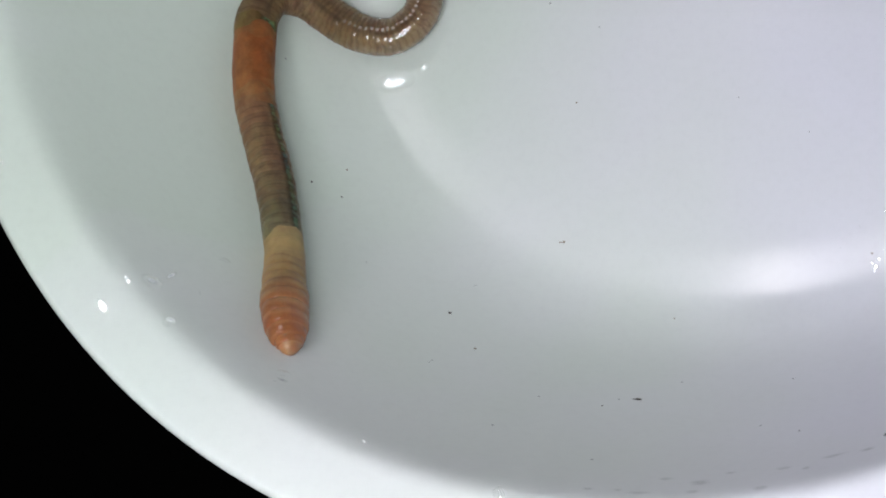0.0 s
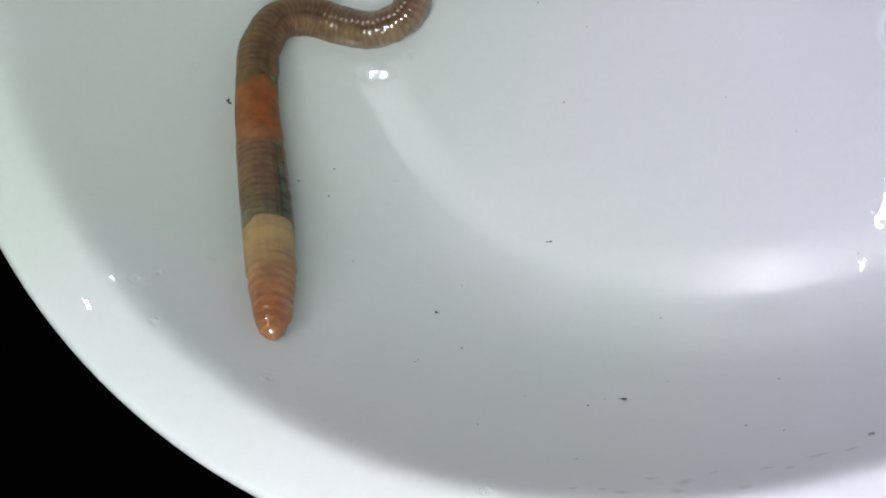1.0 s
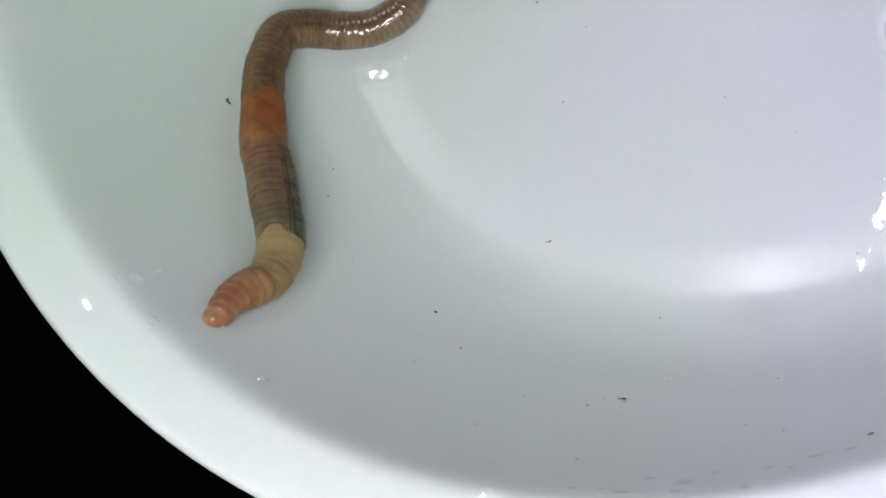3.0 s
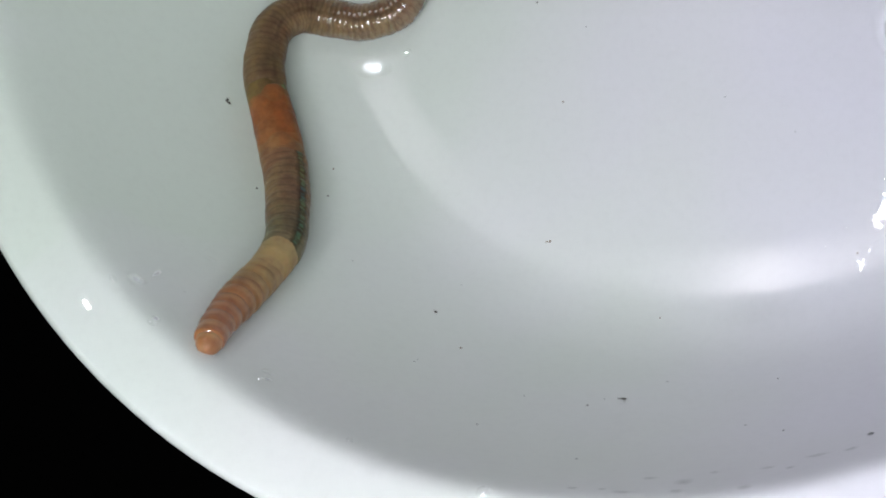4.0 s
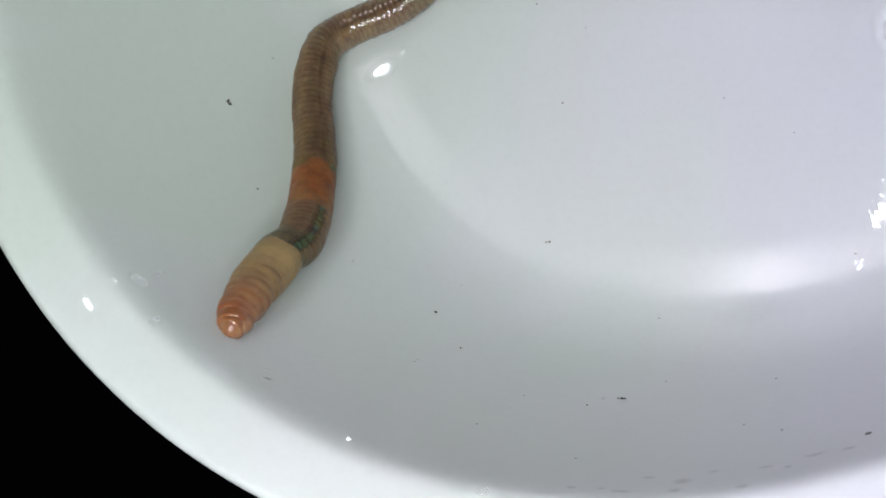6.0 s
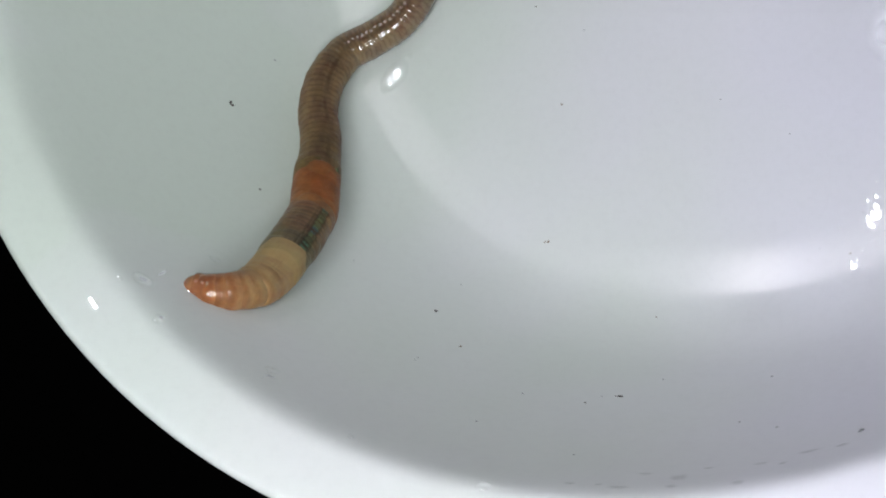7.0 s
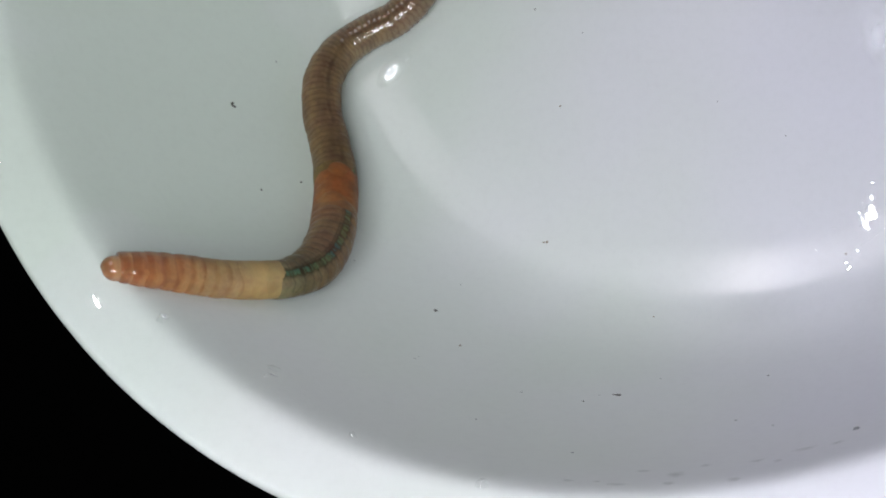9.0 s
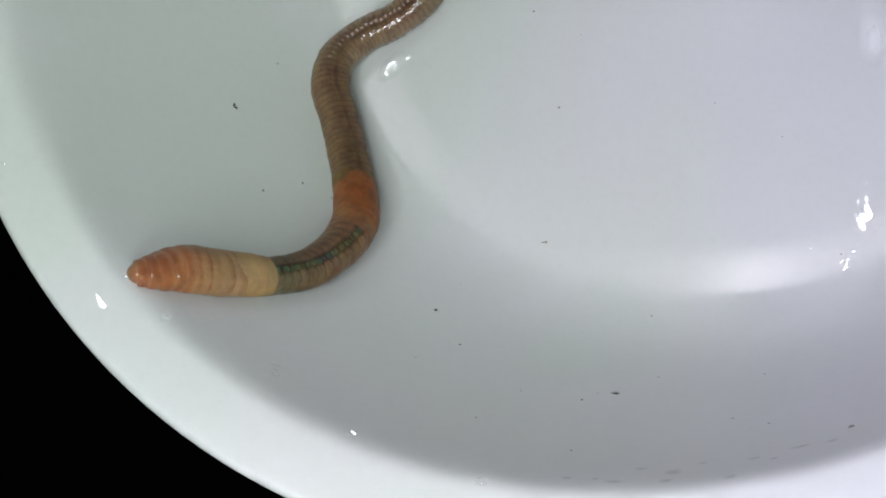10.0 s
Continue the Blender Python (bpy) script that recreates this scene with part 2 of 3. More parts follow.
def tube(points, radius, mat, name, n=12):
    verts, faces = [], []
    for i, p in enumerate(points):
        d = (points[min(i + 1, len(points) - 1)] - points[max(i - 1, 0)]).normalized()
        a = d.orthogonal().normalized() if i == 0 else (a - d * a.dot(d)).normalized()
        c = d.cross(a)
        verts += [tuple(p + radius * (a * math.cos(2 * math.pi * k / n) + c * math.sin(2 * math.pi * k / n))) for k in range(n)]
    for i in range(len(points) - 1):
        for k in range(n):
            faces.append((i * n + k, i * n + (k + 1) % n, (i + 1) * n + (k + 1) % n, (i + 1) * n + k))
    faces += [tuple(range(n))[::-1], tuple(range((len(points) - 1) * n, len(points) * n))]
    return mesh_of(name, verts, faces, mat)


def bent(p0, p1, p2, p3, steps=24):
    """Points along a smooth bend."""
    return [p0 * (1 - u) ** 3 + p1 * 3 * u * (1 - u) ** 2 + p2 * 3 * u * u * (1 - u) + p3 * u ** 3 for u in [k / steps for k in range(steps + 1)]]


def lamp_on_neck(name, label, head, glowing, case, neck_start, over, down, stand):
    """A small lamp: glowing face, black housing, gooseneck and round foot."""
    light = tagged(new(name, None), label, "lamp")
    shell = part("housing", turned("housing", case, SHELL, 48, True), light, "black plastic housing")
    face = part("diffuser", glowing, light, "glowing white diffuser")
    face.matrix_local = shell.matrix_local = head
    neck = bent(head @ Vector(neck_start) / MM, Vector(over), Vector(down), Vector((stand[0], stand[1], -4)))
    part("gooseneck", tube(neck, 3.0, SHELL, "gooseneck"), light)
    foot = part("foot", turned("foot", [(0, 0), (28, 0), (29, 2), (28, 5), (8, 8), (0, 8)], SHELL, 48), light)
    foot.location = (stand[0] * MM, stand[1] * MM, -0.010)
    return light


def build_lamps():
    ring = turned("diffuser", [(30 + 2.2 * math.cos(a), 2.2 * math.sin(a)) for a in [2 * math.pi * k / 12 for k in range(12)]], RING_GLOW, 64, True)
    lamp_on_neck("ring_light", "white LED ring lamp on a gooseneck over the bowl's edge", look((-0.005, -0.0955, 0.142), (-0.005, -0.030, 0.0)), ring,
                 [(26, 3.0), (33.5, 3.0), (33.5, 9), (26, 9)], (0, -0.033, 0.006), (-10, -170, 190), (-20, -215, 120), (-20, -215))
    disc = turned("diffuser", [(0, 0), (24, 0.2), (33, 0.8), (34, 1.6), (0, 1.6)], PANEL_GLOW, 48)
    lamp_on_neck("desk_lamp", "dim frosted round lamp on a gooseneck beyond the bowl", look((-0.050, 0.080, 0.180), (-0.010, -0.040, 0.0)), disc,
                 [(0, 2.0), (36, 2.0), (37, 4), (37, 12), (0, 14)], (0, 0.0365, 0.008), (-64, 146, 193), (-70, 185, 130), (-70, 185))


build_table()
build_bowl()
build_lamps()

# ---- drops, dirt and films in the bowl ----


def water_film():
    """Clear water: lets light straight through and mirrors by its Fresnel share."""
    m = bpy.data.materials.new("water")
    m.use_nodes = True
    nodes, links = m.node_tree.nodes, m.node_tree.links
    nodes.remove(nodes["Principled BSDF"])
    clear, shine, share, both = (nodes.new(k) for k in ("ShaderNodeBsdfTransparent", "ShaderNodeBsdfGlossy", "ShaderNodeFresnel", "ShaderNodeMixShader"))
    clear.inputs[0].default_value = (0.985, 0.99, 0.99, 1)
    shine.inputs["Roughness"].default_value = 0.03
    share.inputs["IOR"].default_value = 1.85
    links.new(share.outputs[0], both.inputs[0])
    links.new(clear.outputs[0], both.inputs[1])
    links.new(shine.outputs[0], both.inputs[2])
    links.new(both.outputs[0], nodes["Material Output"].inputs[0])
    return m


WATER = water_film()


def veil(name, colour, most, scale, grainy=0.0):
    """A thin film that fades towards its edge."""
    m = material(name, colour, 0.4)
    c = m.node_tree.nodes.new("ShaderNodeTexCoord")
    n = noise_tex(m, scale, 4, 0.65)
    g = m.node_tree.nodes.new("ShaderNodeTexGradient")
    g.gradient_type = "SPHERICAL"
    shift = m.node_tree.nodes.new("ShaderNodeVectorMath")
    shift.operation = "MULTIPLY_ADD"
    shift.inputs[1].default_value = shift.inputs[2].default_value = (2, 2, 0)
    shift.inputs[2].default_value = (-1, -1, 0)
    m.node_tree.links.new(c.outputs["Generated"], shift.inputs[0])
    m.node_tree.links.new(shift.outputs[0], g.inputs[0])
    edge = calc(m, "ADD", g.outputs["Fac"], calc(m, "MULTIPLY", calc(m, "SUBTRACT", n.outputs["Fac"], 0.5), grainy))
    a = ramp(m, edge, [(0.05, (0, 0, 0)), (0.9, (most, most, most))])
    m.node_tree.links.new(a.outputs["Color"], m.node_tree.nodes["Principled BSDF"].inputs["Alpha"])
    return m


SMEAR = veil("grey_smear", (0.24, 0.24, 0.25), 0.19, 700, 1.2)
PALE = veil("pale_patch", (0.85, 0.86, 0.9), 0.32, 300, 0.5)
CRUST = material("brown_crumb", (0.2, 0.15, 0.1), 0.7)
GREY_DOT = material("grey_dot", (0.2, 0.2, 0.21), 0.7)


def resting(x, y, turn=0.0, lift=0.0):
    """A pose on the bowl's inner face at x, y in millimetres."""
    r = math.hypot(x, y) + 1e-6
    k = inside_slope(r)
    n = Vector((-k * x / r, -k * y / r, 1)).normalized()
    a = Vector((math.cos(turn), math.sin(turn), 0))
    a = (a - n * a.dot(n)).normalized()
    m = Matrix((a, n.cross(a), n)).transposed().to_4x4()
    return Matrix.Translation((Vector((x, y, inside(r))) + n * lift) * MM) @ m


def crumb_mesh(seed, long, wide, tall, mat):
    rng = random.Random(seed)
    rows, n = 5, 9
    verts, faces = [(0, 0, tall * 0.5)], []
    skew = [rng.uniform(0.55, 1.25) for _ in range(n)]
    for j in range(1, rows):
        for k in range(n):
            a, h = 2 * math.pi * k / n, math.pi * j / rows
            w = skew[k] * rng.uniform(0.8, 1.15)
            verts.append((0.5 * long * w * math.sin(h) * math.cos(a), 0.5 * wide * w * math.sin(h) * math.sin(a), 0.5 * tall * math.cos(h)))
    verts.append((0, 0, -tall * 0.5))
    for k in range(n):
        faces.append((0, 1 + k, 1 + (k + 1) % n))
        for j in range(rows - 2):
            p, q = 1 + j * n + k, 1 + j * n + (k + 1) % n
            faces.append((p, p + n, q + n, q))
        p, q = 1 + (rows - 2) * n + k, 1 + (rows - 2) * n + (k + 1) % n
        faces.append((len(verts) - 1, q, p))
    return mesh_of("crumb", verts, faces, mat)


def crumb(x, y, long, wide, turn=0.0, mat=DIRT, label="tiny black crumb of soil in the bowl"):
    seed = int(abs(x * 131 + y * 17) * 10)
    tall = 0.4 * wide
    ob = new("soil_crumb", crumb_mesh(seed, long, wide, tall, mat))
    ob.matrix_world = resting(x, y, turn, tall * 0.4)
    return tagged(ob, label, "crumb", "crumbs in the bowl")


def drop_mesh(long, wide, tall):
    n, rows = 28, 8
    verts, faces = [(0, 0, tall)], []
    for j in range(1, rows + 1):
        q = j / rows
        for k in range(n):
            a = 2 * math.pi * k / n
            verts.append((0.5 * long * q * math.cos(a), 0.5 * wide * q * math.sin(a), tall * (1 - q * q) - (0.02 if j == rows else 0)))
    for k in range(n):
        faces.append((0, 1 + k, 1 + (k + 1) % n))
        for j in range(rows - 1):
            p, q = 1 + j * n + k, 1 + j * n + (k + 1) % n
            faces.append((p, p + n, q + n, q))
    return mesh_of("drop", verts, faces, WATER)


def drop(x, y, long, wide, tall, turn=0.0, label="clear drop of water on white porcelain", lean=None):
    ob = new("water_drop", drop_mesh(long, wide, tall))
    ob.visible_shadow = False
    m = resting(x, y, turn, 0.03)
    if lean:
        # face tipped to mirror the ring lamp into the camera as a glint
        n = Vector(lean).normalized()
        m = Matrix.Translation(n * 0.14 * long * MM) @ Matrix.Translation(m.translation) @ m.to_3x3().col[2].rotation_difference(n).to_matrix().to_4x4() @ m.to_3x3().to_4x4()
    ob.matrix_world = m
    return tagged(ob, label, "drop", "drops in the bowl")


def patch(name, x, y, long, wide, turn, mat, label, category, lift=0.03):
    """A film that hugs the bowl's face."""
    base = resting(x, y, turn)
    n, rows = 24, 6
    rng = random.Random(int(abs(x * 37 + y * 11) * 10))
    rim = [rng.uniform(0.75, 1.1) for _ in range(n)]
    verts, faces = [], []
    flat = [(0.0, 0.0)] + [(0.5 * long * j / rows * rim[k] * math.cos(2 * math.pi * k / n), 0.5 * wide * j / rows * rim[k] * math.sin(2 * math.pi * k / n)) for j in range(1, rows + 1) for k in range(n)]
    back = base.inverted()
    for u, v in flat:
        p = base @ Vector((u * MM, v * MM, 0)) / MM
        q = resting(p.x, p.y, 0, lift).translation
        verts.append(tuple((back @ q) / MM))
    for k in range(n):
        faces.append((0, 1 + k, 1 + (k + 1) % n))
        for j in range(rows - 1):
            p, q = 1 + j * n + k, 1 + j * n + (k + 1) % n
            faces.append((p, p + n, q + n, q))
    ob = new(name, mesh_of(name, verts, faces, mat))
    ob.matrix_world = base
    ob.visible_shadow = False
    return tagged(ob, label, category)


def small_things():
    BROWN = "small brown crumb lying on white porcelain"
    GREY = "faint grey speck on the bowl's wall"
    crumb(-55.3, -22.8, 0.3, 0.42, 0.4)
    crumb(-55.3, -23.0, 0.46, 0.3, -0.9)
    crumb(-55.1, -23.2, 0.52, 0.42, -0.6)
    crumb(-10.2, -59.2, 0.75, 0.36, -0.1)
    crumb(-10.7, -59.1, 0.3, 0.16, 0.2)
    crumb(-12.0, -59.1, 0.26, 0.12, 0.3, GREY_DOT, GREY)
    crumb(-13.1, -59.9, 0.28, 0.22)
    crumb(-31.4, -48.3, 0.42, 0.4)
    crumb(-22.0, -39.7, 0.4, 0.28, 0.2, CRUST, BROWN)
    crumb(-22.4, -39.7, 0.3, 0.14, 0.2, CRUST, BROWN)
    crumb(-20.5, -24.0, 0.36, 0.22, 0.3, CRUST, BROWN)
    crumb(-27.4, -52.8, 0.32, 0.26, 0.8, CRUST, BROWN)
    crumb(-50.3, -34.0, 0.34, 0.27)
    crumb(-47.9, -32.2, 0.3, 0.24)
    crumb(-45.6, -30.1, 0.2, 0.34, 0.2, CRUST, BROWN)
    crumb(-45.1, -33.8, 0.3, 0.22, 0.2)
    crumb(-53.2, -16.1, 0.3, 0.16, -0.5, GREY_DOT, GREY)
    crumb(14.9, -65.7, 0.6, 0.52, 0.3, GREY_DOT, "round dark grey spot on the bowl's wall")
    crumb(4.5, -30.8, 0.24, 0.16, 0, GREY_DOT, GREY)
    crumb(-2.6, -26.0, 0.2, 0.14, 0, GREY_DOT, GREY)
    crumb(-23.4, -11.9, 0.28, 0.2)
    crumb(-17.7, -15.7, 0.2, 0.14, 0.5, GREY_DOT, GREY)
    crumb(6.5, -64.1, 0.26, 0.2, 0, GREY_DOT, GREY)
    crumb(3.7, -57.7, 0.22, 0.18, 0, GREY_DOT, GREY)
    crumb(-19.2, -58.7, 0.2, 0.14, 0, GREY_DOT, GREY)
    crumb(-9.7, -49.4, 0.24, 0.2, 0, CRUST, BROWN)
    crumb(-7.0, -57.2, 0.18, 0.14, 0, GREY_DOT, GREY)
    crumb(2.6, -63.1, 0.24, 0.18, 0, GREY_DOT, GREY)
    crumb(-40.5, -42.2, 0.18, 0.12, 0, GREY_DOT, GREY)
    crumb(-30.4, -44.6, 0.18, 0.12, 0, GREY_DOT, GREY)
    crumb(-20.8, -62.3, 0.24, 0.16, 0, GREY_DOT, GREY)
    crumb(-10.2, -66.3, 0.26, 0.18, 0, GREY_DOT, GREY)
    crumb(10.1, -44.3, 0.26, 0.24, 0, CRUST, BROWN)
    crumb(-30.1, -54.8, 0.3, 0.1, 0.6, GREY_DOT, GREY)
    crumb(-30.0, -54.5, 0.22, 0.1, -0.9, GREY_DOT, GREY)

    STAIN = "faint grey smear on the bowl's white wall"
    for x, y, long, wide, turn in (
            (-2.4, -68.7, 1.9, 1.2, 0.1), (0.9, -69.3, 2.3, 2.6, 0.2), (-3.4, -70.2, 2.8, 1.4, 0.1), (1.0, -70.3, 1.7, 1.6, 0.2),
            (6.6, -70.3, 1.8, 1.5, 0.3), (11.1, -67.4, 3.0, 1.5, 0.4), (13.8, -67.1, 1.8, 1.5, 0.4), (7.3, -68.3, 2.0, 1.1, 0.3),
            (9.3, -68.5, 1.2, 1.3, 0.3), (-7.9, -69.6, 1.5, 1.2, 0.1), (-5.4, -69.8, 1.1, 1.0, 0.1), (2.8, -68.4, 1.4, 0.9, 0.2)):
        patch("grey_smear", x, y, long, wide, turn, SMEAR, STAIN, "stain")

    CLEAR = "clear air bubble clinging to the bowl's wall"
    drop(-53.4, -51.3, 1.9, 0.62, 0.002, -0.9, lean=(0.580, -0.265, 0.770))
    drop(-52.1, -48.5, 0.8, 0.5, 0.008, 0.0, lean=(0.566, -0.281, 0.775))
    drop(-50.9, -48.3, 2.2, 2.0, 0.14, 0.0, CLEAR)
    drop(-47.5, -53.0, 1.1, 1.1, 0.3, 0.0, CLEAR)
    drop(-48.2, -48.9, 0.35, 0.3, 0.003, 0.0, lean=(0.530, -0.274, 0.803))
    drop(-37.9, -58.6, 0.32, 0.26, 0.004, 0.0, lean=(0.494, -0.224, 0.840))
    drop(-38.1, -57.5, 1.6, 1.3, 0.12, 0.3, CLEAR)
    drop(-27.6, -64.9, 0.8, 0.5, 0.008, -0.4, lean=(0.445, -0.190, 0.875))
    drop(-14.5, -69.9, 1.4, 1.3, 0.5, 0.0, CLEAR)
    drop(-65.9, -35.9, 0.45, 0.35, 0.004, 0.0, lean=(0.616, -0.342, 0.710))
    drop(-49.2, -44.2, 1.2, 0.8, 0.07, 0.4, CLEAR)
    WETSPOT = "small drop in a wet cluster at the foot of the wall"
    for x, y, size, tip in ((12.5, -40.6, 1.3, (0.117, -0.308, 0.944)),
                            (12.1, -41.4, 1, (0.120, -0.304, 0.945)),
                            (12.8, -39.7, 1.2, (0.115, -0.313, 0.943)),
                            (11.9, -40.7, 0.6, (0.121, -0.308, 0.944)),
                            (12.9, -38.6, 0.5, (0.114, -0.319, 0.941)),
                            (13.0, -37.0, 0.35, (0.113, -0.328, 0.938)),
                            (12.0, -38.9, 0.25, (0.120, -0.318, 0.941)),
                            (11.6, -40.1, 0.3, (0.123, -0.311, 0.942)),
                            (10.5, -45.7, 0.6, (0.132, -0.280, 0.951)),
                            (10.1, -45.2, 0.35, (0.134, -0.282, 0.950)),
                            (10.7, -45.0, 0.3, (0.130, -0.284, 0.950)),
                            (9.0, -41.4, 0.22, (0.139, -0.303, 0.943)),
                            (7.0, -43.4, 0.25, (0.152, -0.291, 0.944)),
                            (11.3, -44.1, 0.25, (0.126, -0.289, 0.949)),
                            (12.4, -41.7, 0.6, (0.118, -0.302, 0.946)),
                            (10.3, -46.0, 0.3, (0.133, -0.278, 0.951)),
                            (13.0, -40.5, 1.3, (0.114, -0.309, 0.944))):
        drop(x, y, size, size * 0.8, size * 0.004, x, WETSPOT, tip)
    # rim of the wet cluster
    line = [Vector((11.5 + 0.9 * k, -43.6 + 0.62 * k - 0.04 * k * (4 - k), 0)) for k in range(5)]
    rim = [Vector((p.x, p.y, inside(p.xy.length))) - Vector((11.5, -43.6, 0.8)) for p in line]
    edge = tagged(new("water_edge", tube(rim, 0.07, WATER, "water_edge", 8)), "thin raised rim of a drying wet patch", "water")
    edge.location = (0.0115, -0.0436, 0.0008)
    edge.visible_shadow = False
    TRACE = "pale dried trace on the bowl's wall"
    for x, y, long, wide, turn in ((-50.9, -48.2, 2.6, 2.2, 0.4), (-50.6, -47.1, 2.6, 0.7, 0.9), (-37.7, -58.3, 1.6, 0.9, 0.5), (-47.5, -52.6, 1.3, 1.3, 0.0)):
        patch("pale_patch", x, y, long, wide, turn, PALE, TRACE, "stain")
    patch("pale_patch", 14.6, -21.0, 4.2, 8.5, 0.0, PALE, "pale patch on the bowl's floor", "stain")


small_things()

# ---- the worm ----
STATIONS = [0, 1.2, 3, 5.5, 8.5, 11.5, 14, 19, 24, 28, 32, 36, 41, 47, 53, 59, 65, 72, 80, 90]
SEGMENTS = 90
WIDE = 36
BENDS = []


def bend(t, stations):
    """The worm's line at t seconds: x, y and girth in millimetres at each station of its body, head first."""
    BENDS.append((t, stations))


def bends():
    bend(0, [(-39.2, -54.8, 1.2), (-39.5, -53.8, 2.6), (-40.1, -52.4, 4.1), (-41.4, -49.8, 4.9), (-43.2, -46.6, 4.4), (-44.8, -43.1, 4.2), (-46.2, -40.1, 4.2), (-48.9, -33.7, 4.4), (-51.5, -27.5, 4.5), (-53.2, -22.4, 4.6), (-54.1, -17.3, 4.8), (-54.5, -12.2, 4.9), (-53.6, -9.1, 4.6), (-51.2, -8.9, 4.4), (-48.5, -11.0, 4.3), (-45.2, -13.1, 4.5), (-41.4, -13.7, 4.5), (-38.2, -11.1, 4.3), (-37.9, -5.9, 4.4), (-38.8, 1.0, 4.4)])
    bend(0.5, [(-39.8, -54.2, 1.1), (-40.1, -53.2, 2.6), (-40.8, -51.8, 4.0), (-41.9, -49.2, 4.9), (-43.2, -46.1, 5.3), (-44.8, -42.7, 5.2), (-46.1, -39.9, 5.0), (-48.6, -34.6, 4.8), (-50.7, -29.3, 4.7), (-52.1, -25.0, 4.8), (-53.0, -20.8, 4.9), (-53.6, -16.4, 4.9), (-53.6, -12.8, 4.6), (-52.3, -9.6, 4.5), (-49.6, -9.9, 4.4), (-46.5, -11.8, 4.4), (-42.9, -13.3, 4.6), (-38.8, -12.1, 4.4), (-37.4, -7.2, 4.4), (-37.8, -0.4, 4.4)])
    bend(1, [(-40.3, -53.1, 1.1), (-40.7, -52.2, 2.3), (-41.1, -50.8, 3.6), (-42.2, -48.3, 4.5), (-43.5, -45.4, 5.1), (-45.0, -42.1, 5.4), (-46.1, -39.5, 5.5), (-47.6, -35.8, 5.5), (-49.1, -31.9, 5.4), (-50.2, -28.8, 5.2), (-51.6, -24.3, 4.9), (-52.6, -19.6, 4.7), (-53.0, -16.0, 4.6), (-52.1, -12.1, 4.4), (-49.4, -11.1, 4.4), (-46.0, -12.2, 4.6), (-42.3, -13.0, 4.6), (-38.4, -11.3, 4.3), (-37.5, -6.2, 4.4), (-36.9, 0.4, 4.4)])
    bend(1.5, [(-41.4, -52.8, 1.2), (-41.0, -52.0, 2.8), (-41.0, -50.7, 3.9), (-41.9, -48.2, 4.7), (-43.3, -45.2, 5.2), (-44.9, -41.9, 5.4), (-46.1, -39.3, 5.5), (-47.6, -35.7, 5.6), (-49.0, -31.8, 5.5), (-50.0, -28.7, 5.2), (-51.1, -24.9, 4.8), (-52.1, -21.0, 4.5), (-52.4, -17.2, 4.6), (-51.7, -13.3, 4.5), (-49.1, -12.0, 4.7), (-45.9, -12.7, 4.7), (-42.1, -13.0, 4.6), (-38.5, -10.9, 4.3), (-37.6, -5.8, 4.4), (-37.0, 0.8, 4.4)])
    bend(1.7, [(-43.8, -49.9, 1.1), (-42.9, -50.3, 2.2), (-41.8, -50.3, 3.4), (-41.9, -48.3, 4.6), (-43.1, -45.3, 5.2), (-44.7, -42.1, 5.4), (-45.9, -39.5, 5.5), (-47.5, -35.9, 5.6), (-48.9, -32.0, 5.5), (-50.0, -28.9, 5.2), (-51.0, -25.1, 4.8), (-52.0, -21.3, 4.5), (-52.4, -17.5, 4.6), (-51.6, -13.6, 4.5), (-49.1, -12.3, 4.7), (-45.9, -12.8, 4.7), (-42.1, -12.9, 4.6), (-38.5, -10.8, 4.3), (-37.6, -5.8, 4.4), (-37.0, 0.9, 4.4)])
    bend(2, [(-45.7, -49.2, 0.8), (-44.8, -49.2, 1.6), (-43.6, -49.3, 2.8), (-42.4, -48.7, 3.9), (-42.5, -45.9, 4.9), (-44.3, -42.4, 5.3), (-45.7, -39.6, 5.5), (-47.3, -36.0, 5.6), (-48.9, -32.1, 5.5), (-49.9, -29.0, 5.3), (-51.1, -25.4, 4.9), (-51.8, -21.7, 4.7), (-52.2, -18.0, 4.7), (-51.4, -14.1, 4.6), (-48.8, -12.9, 4.8), (-45.6, -13.1, 4.7), (-41.9, -12.8, 4.4), (-38.5, -10.4, 4.3), (-37.7, -5.2, 4.4), (-37.0, 1.4, 4.4)])
    bend(2.5, [(-45.0, -50.5, 1.2), (-44.9, -49.9, 2.0), (-44.5, -49.0, 2.8), (-43.6, -47.9, 3.7), (-42.8, -46.2, 4.6), (-44.1, -42.7, 5.2), (-45.3, -39.9, 5.5), (-47.0, -36.1, 5.6), (-48.7, -32.2, 5.6), (-49.8, -29.0, 5.4), (-50.8, -25.4, 5.1), (-51.7, -21.7, 4.8), (-52.1, -18.0, 4.7), (-51.3, -14.2, 4.6), (-48.7, -12.9, 4.9), (-45.5, -13.1, 4.7), (-41.8, -12.8, 4.4), (-38.4, -10.3, 4.3), (-37.7, -5.1, 4.4), (-37.0, 1.5, 4.4)])
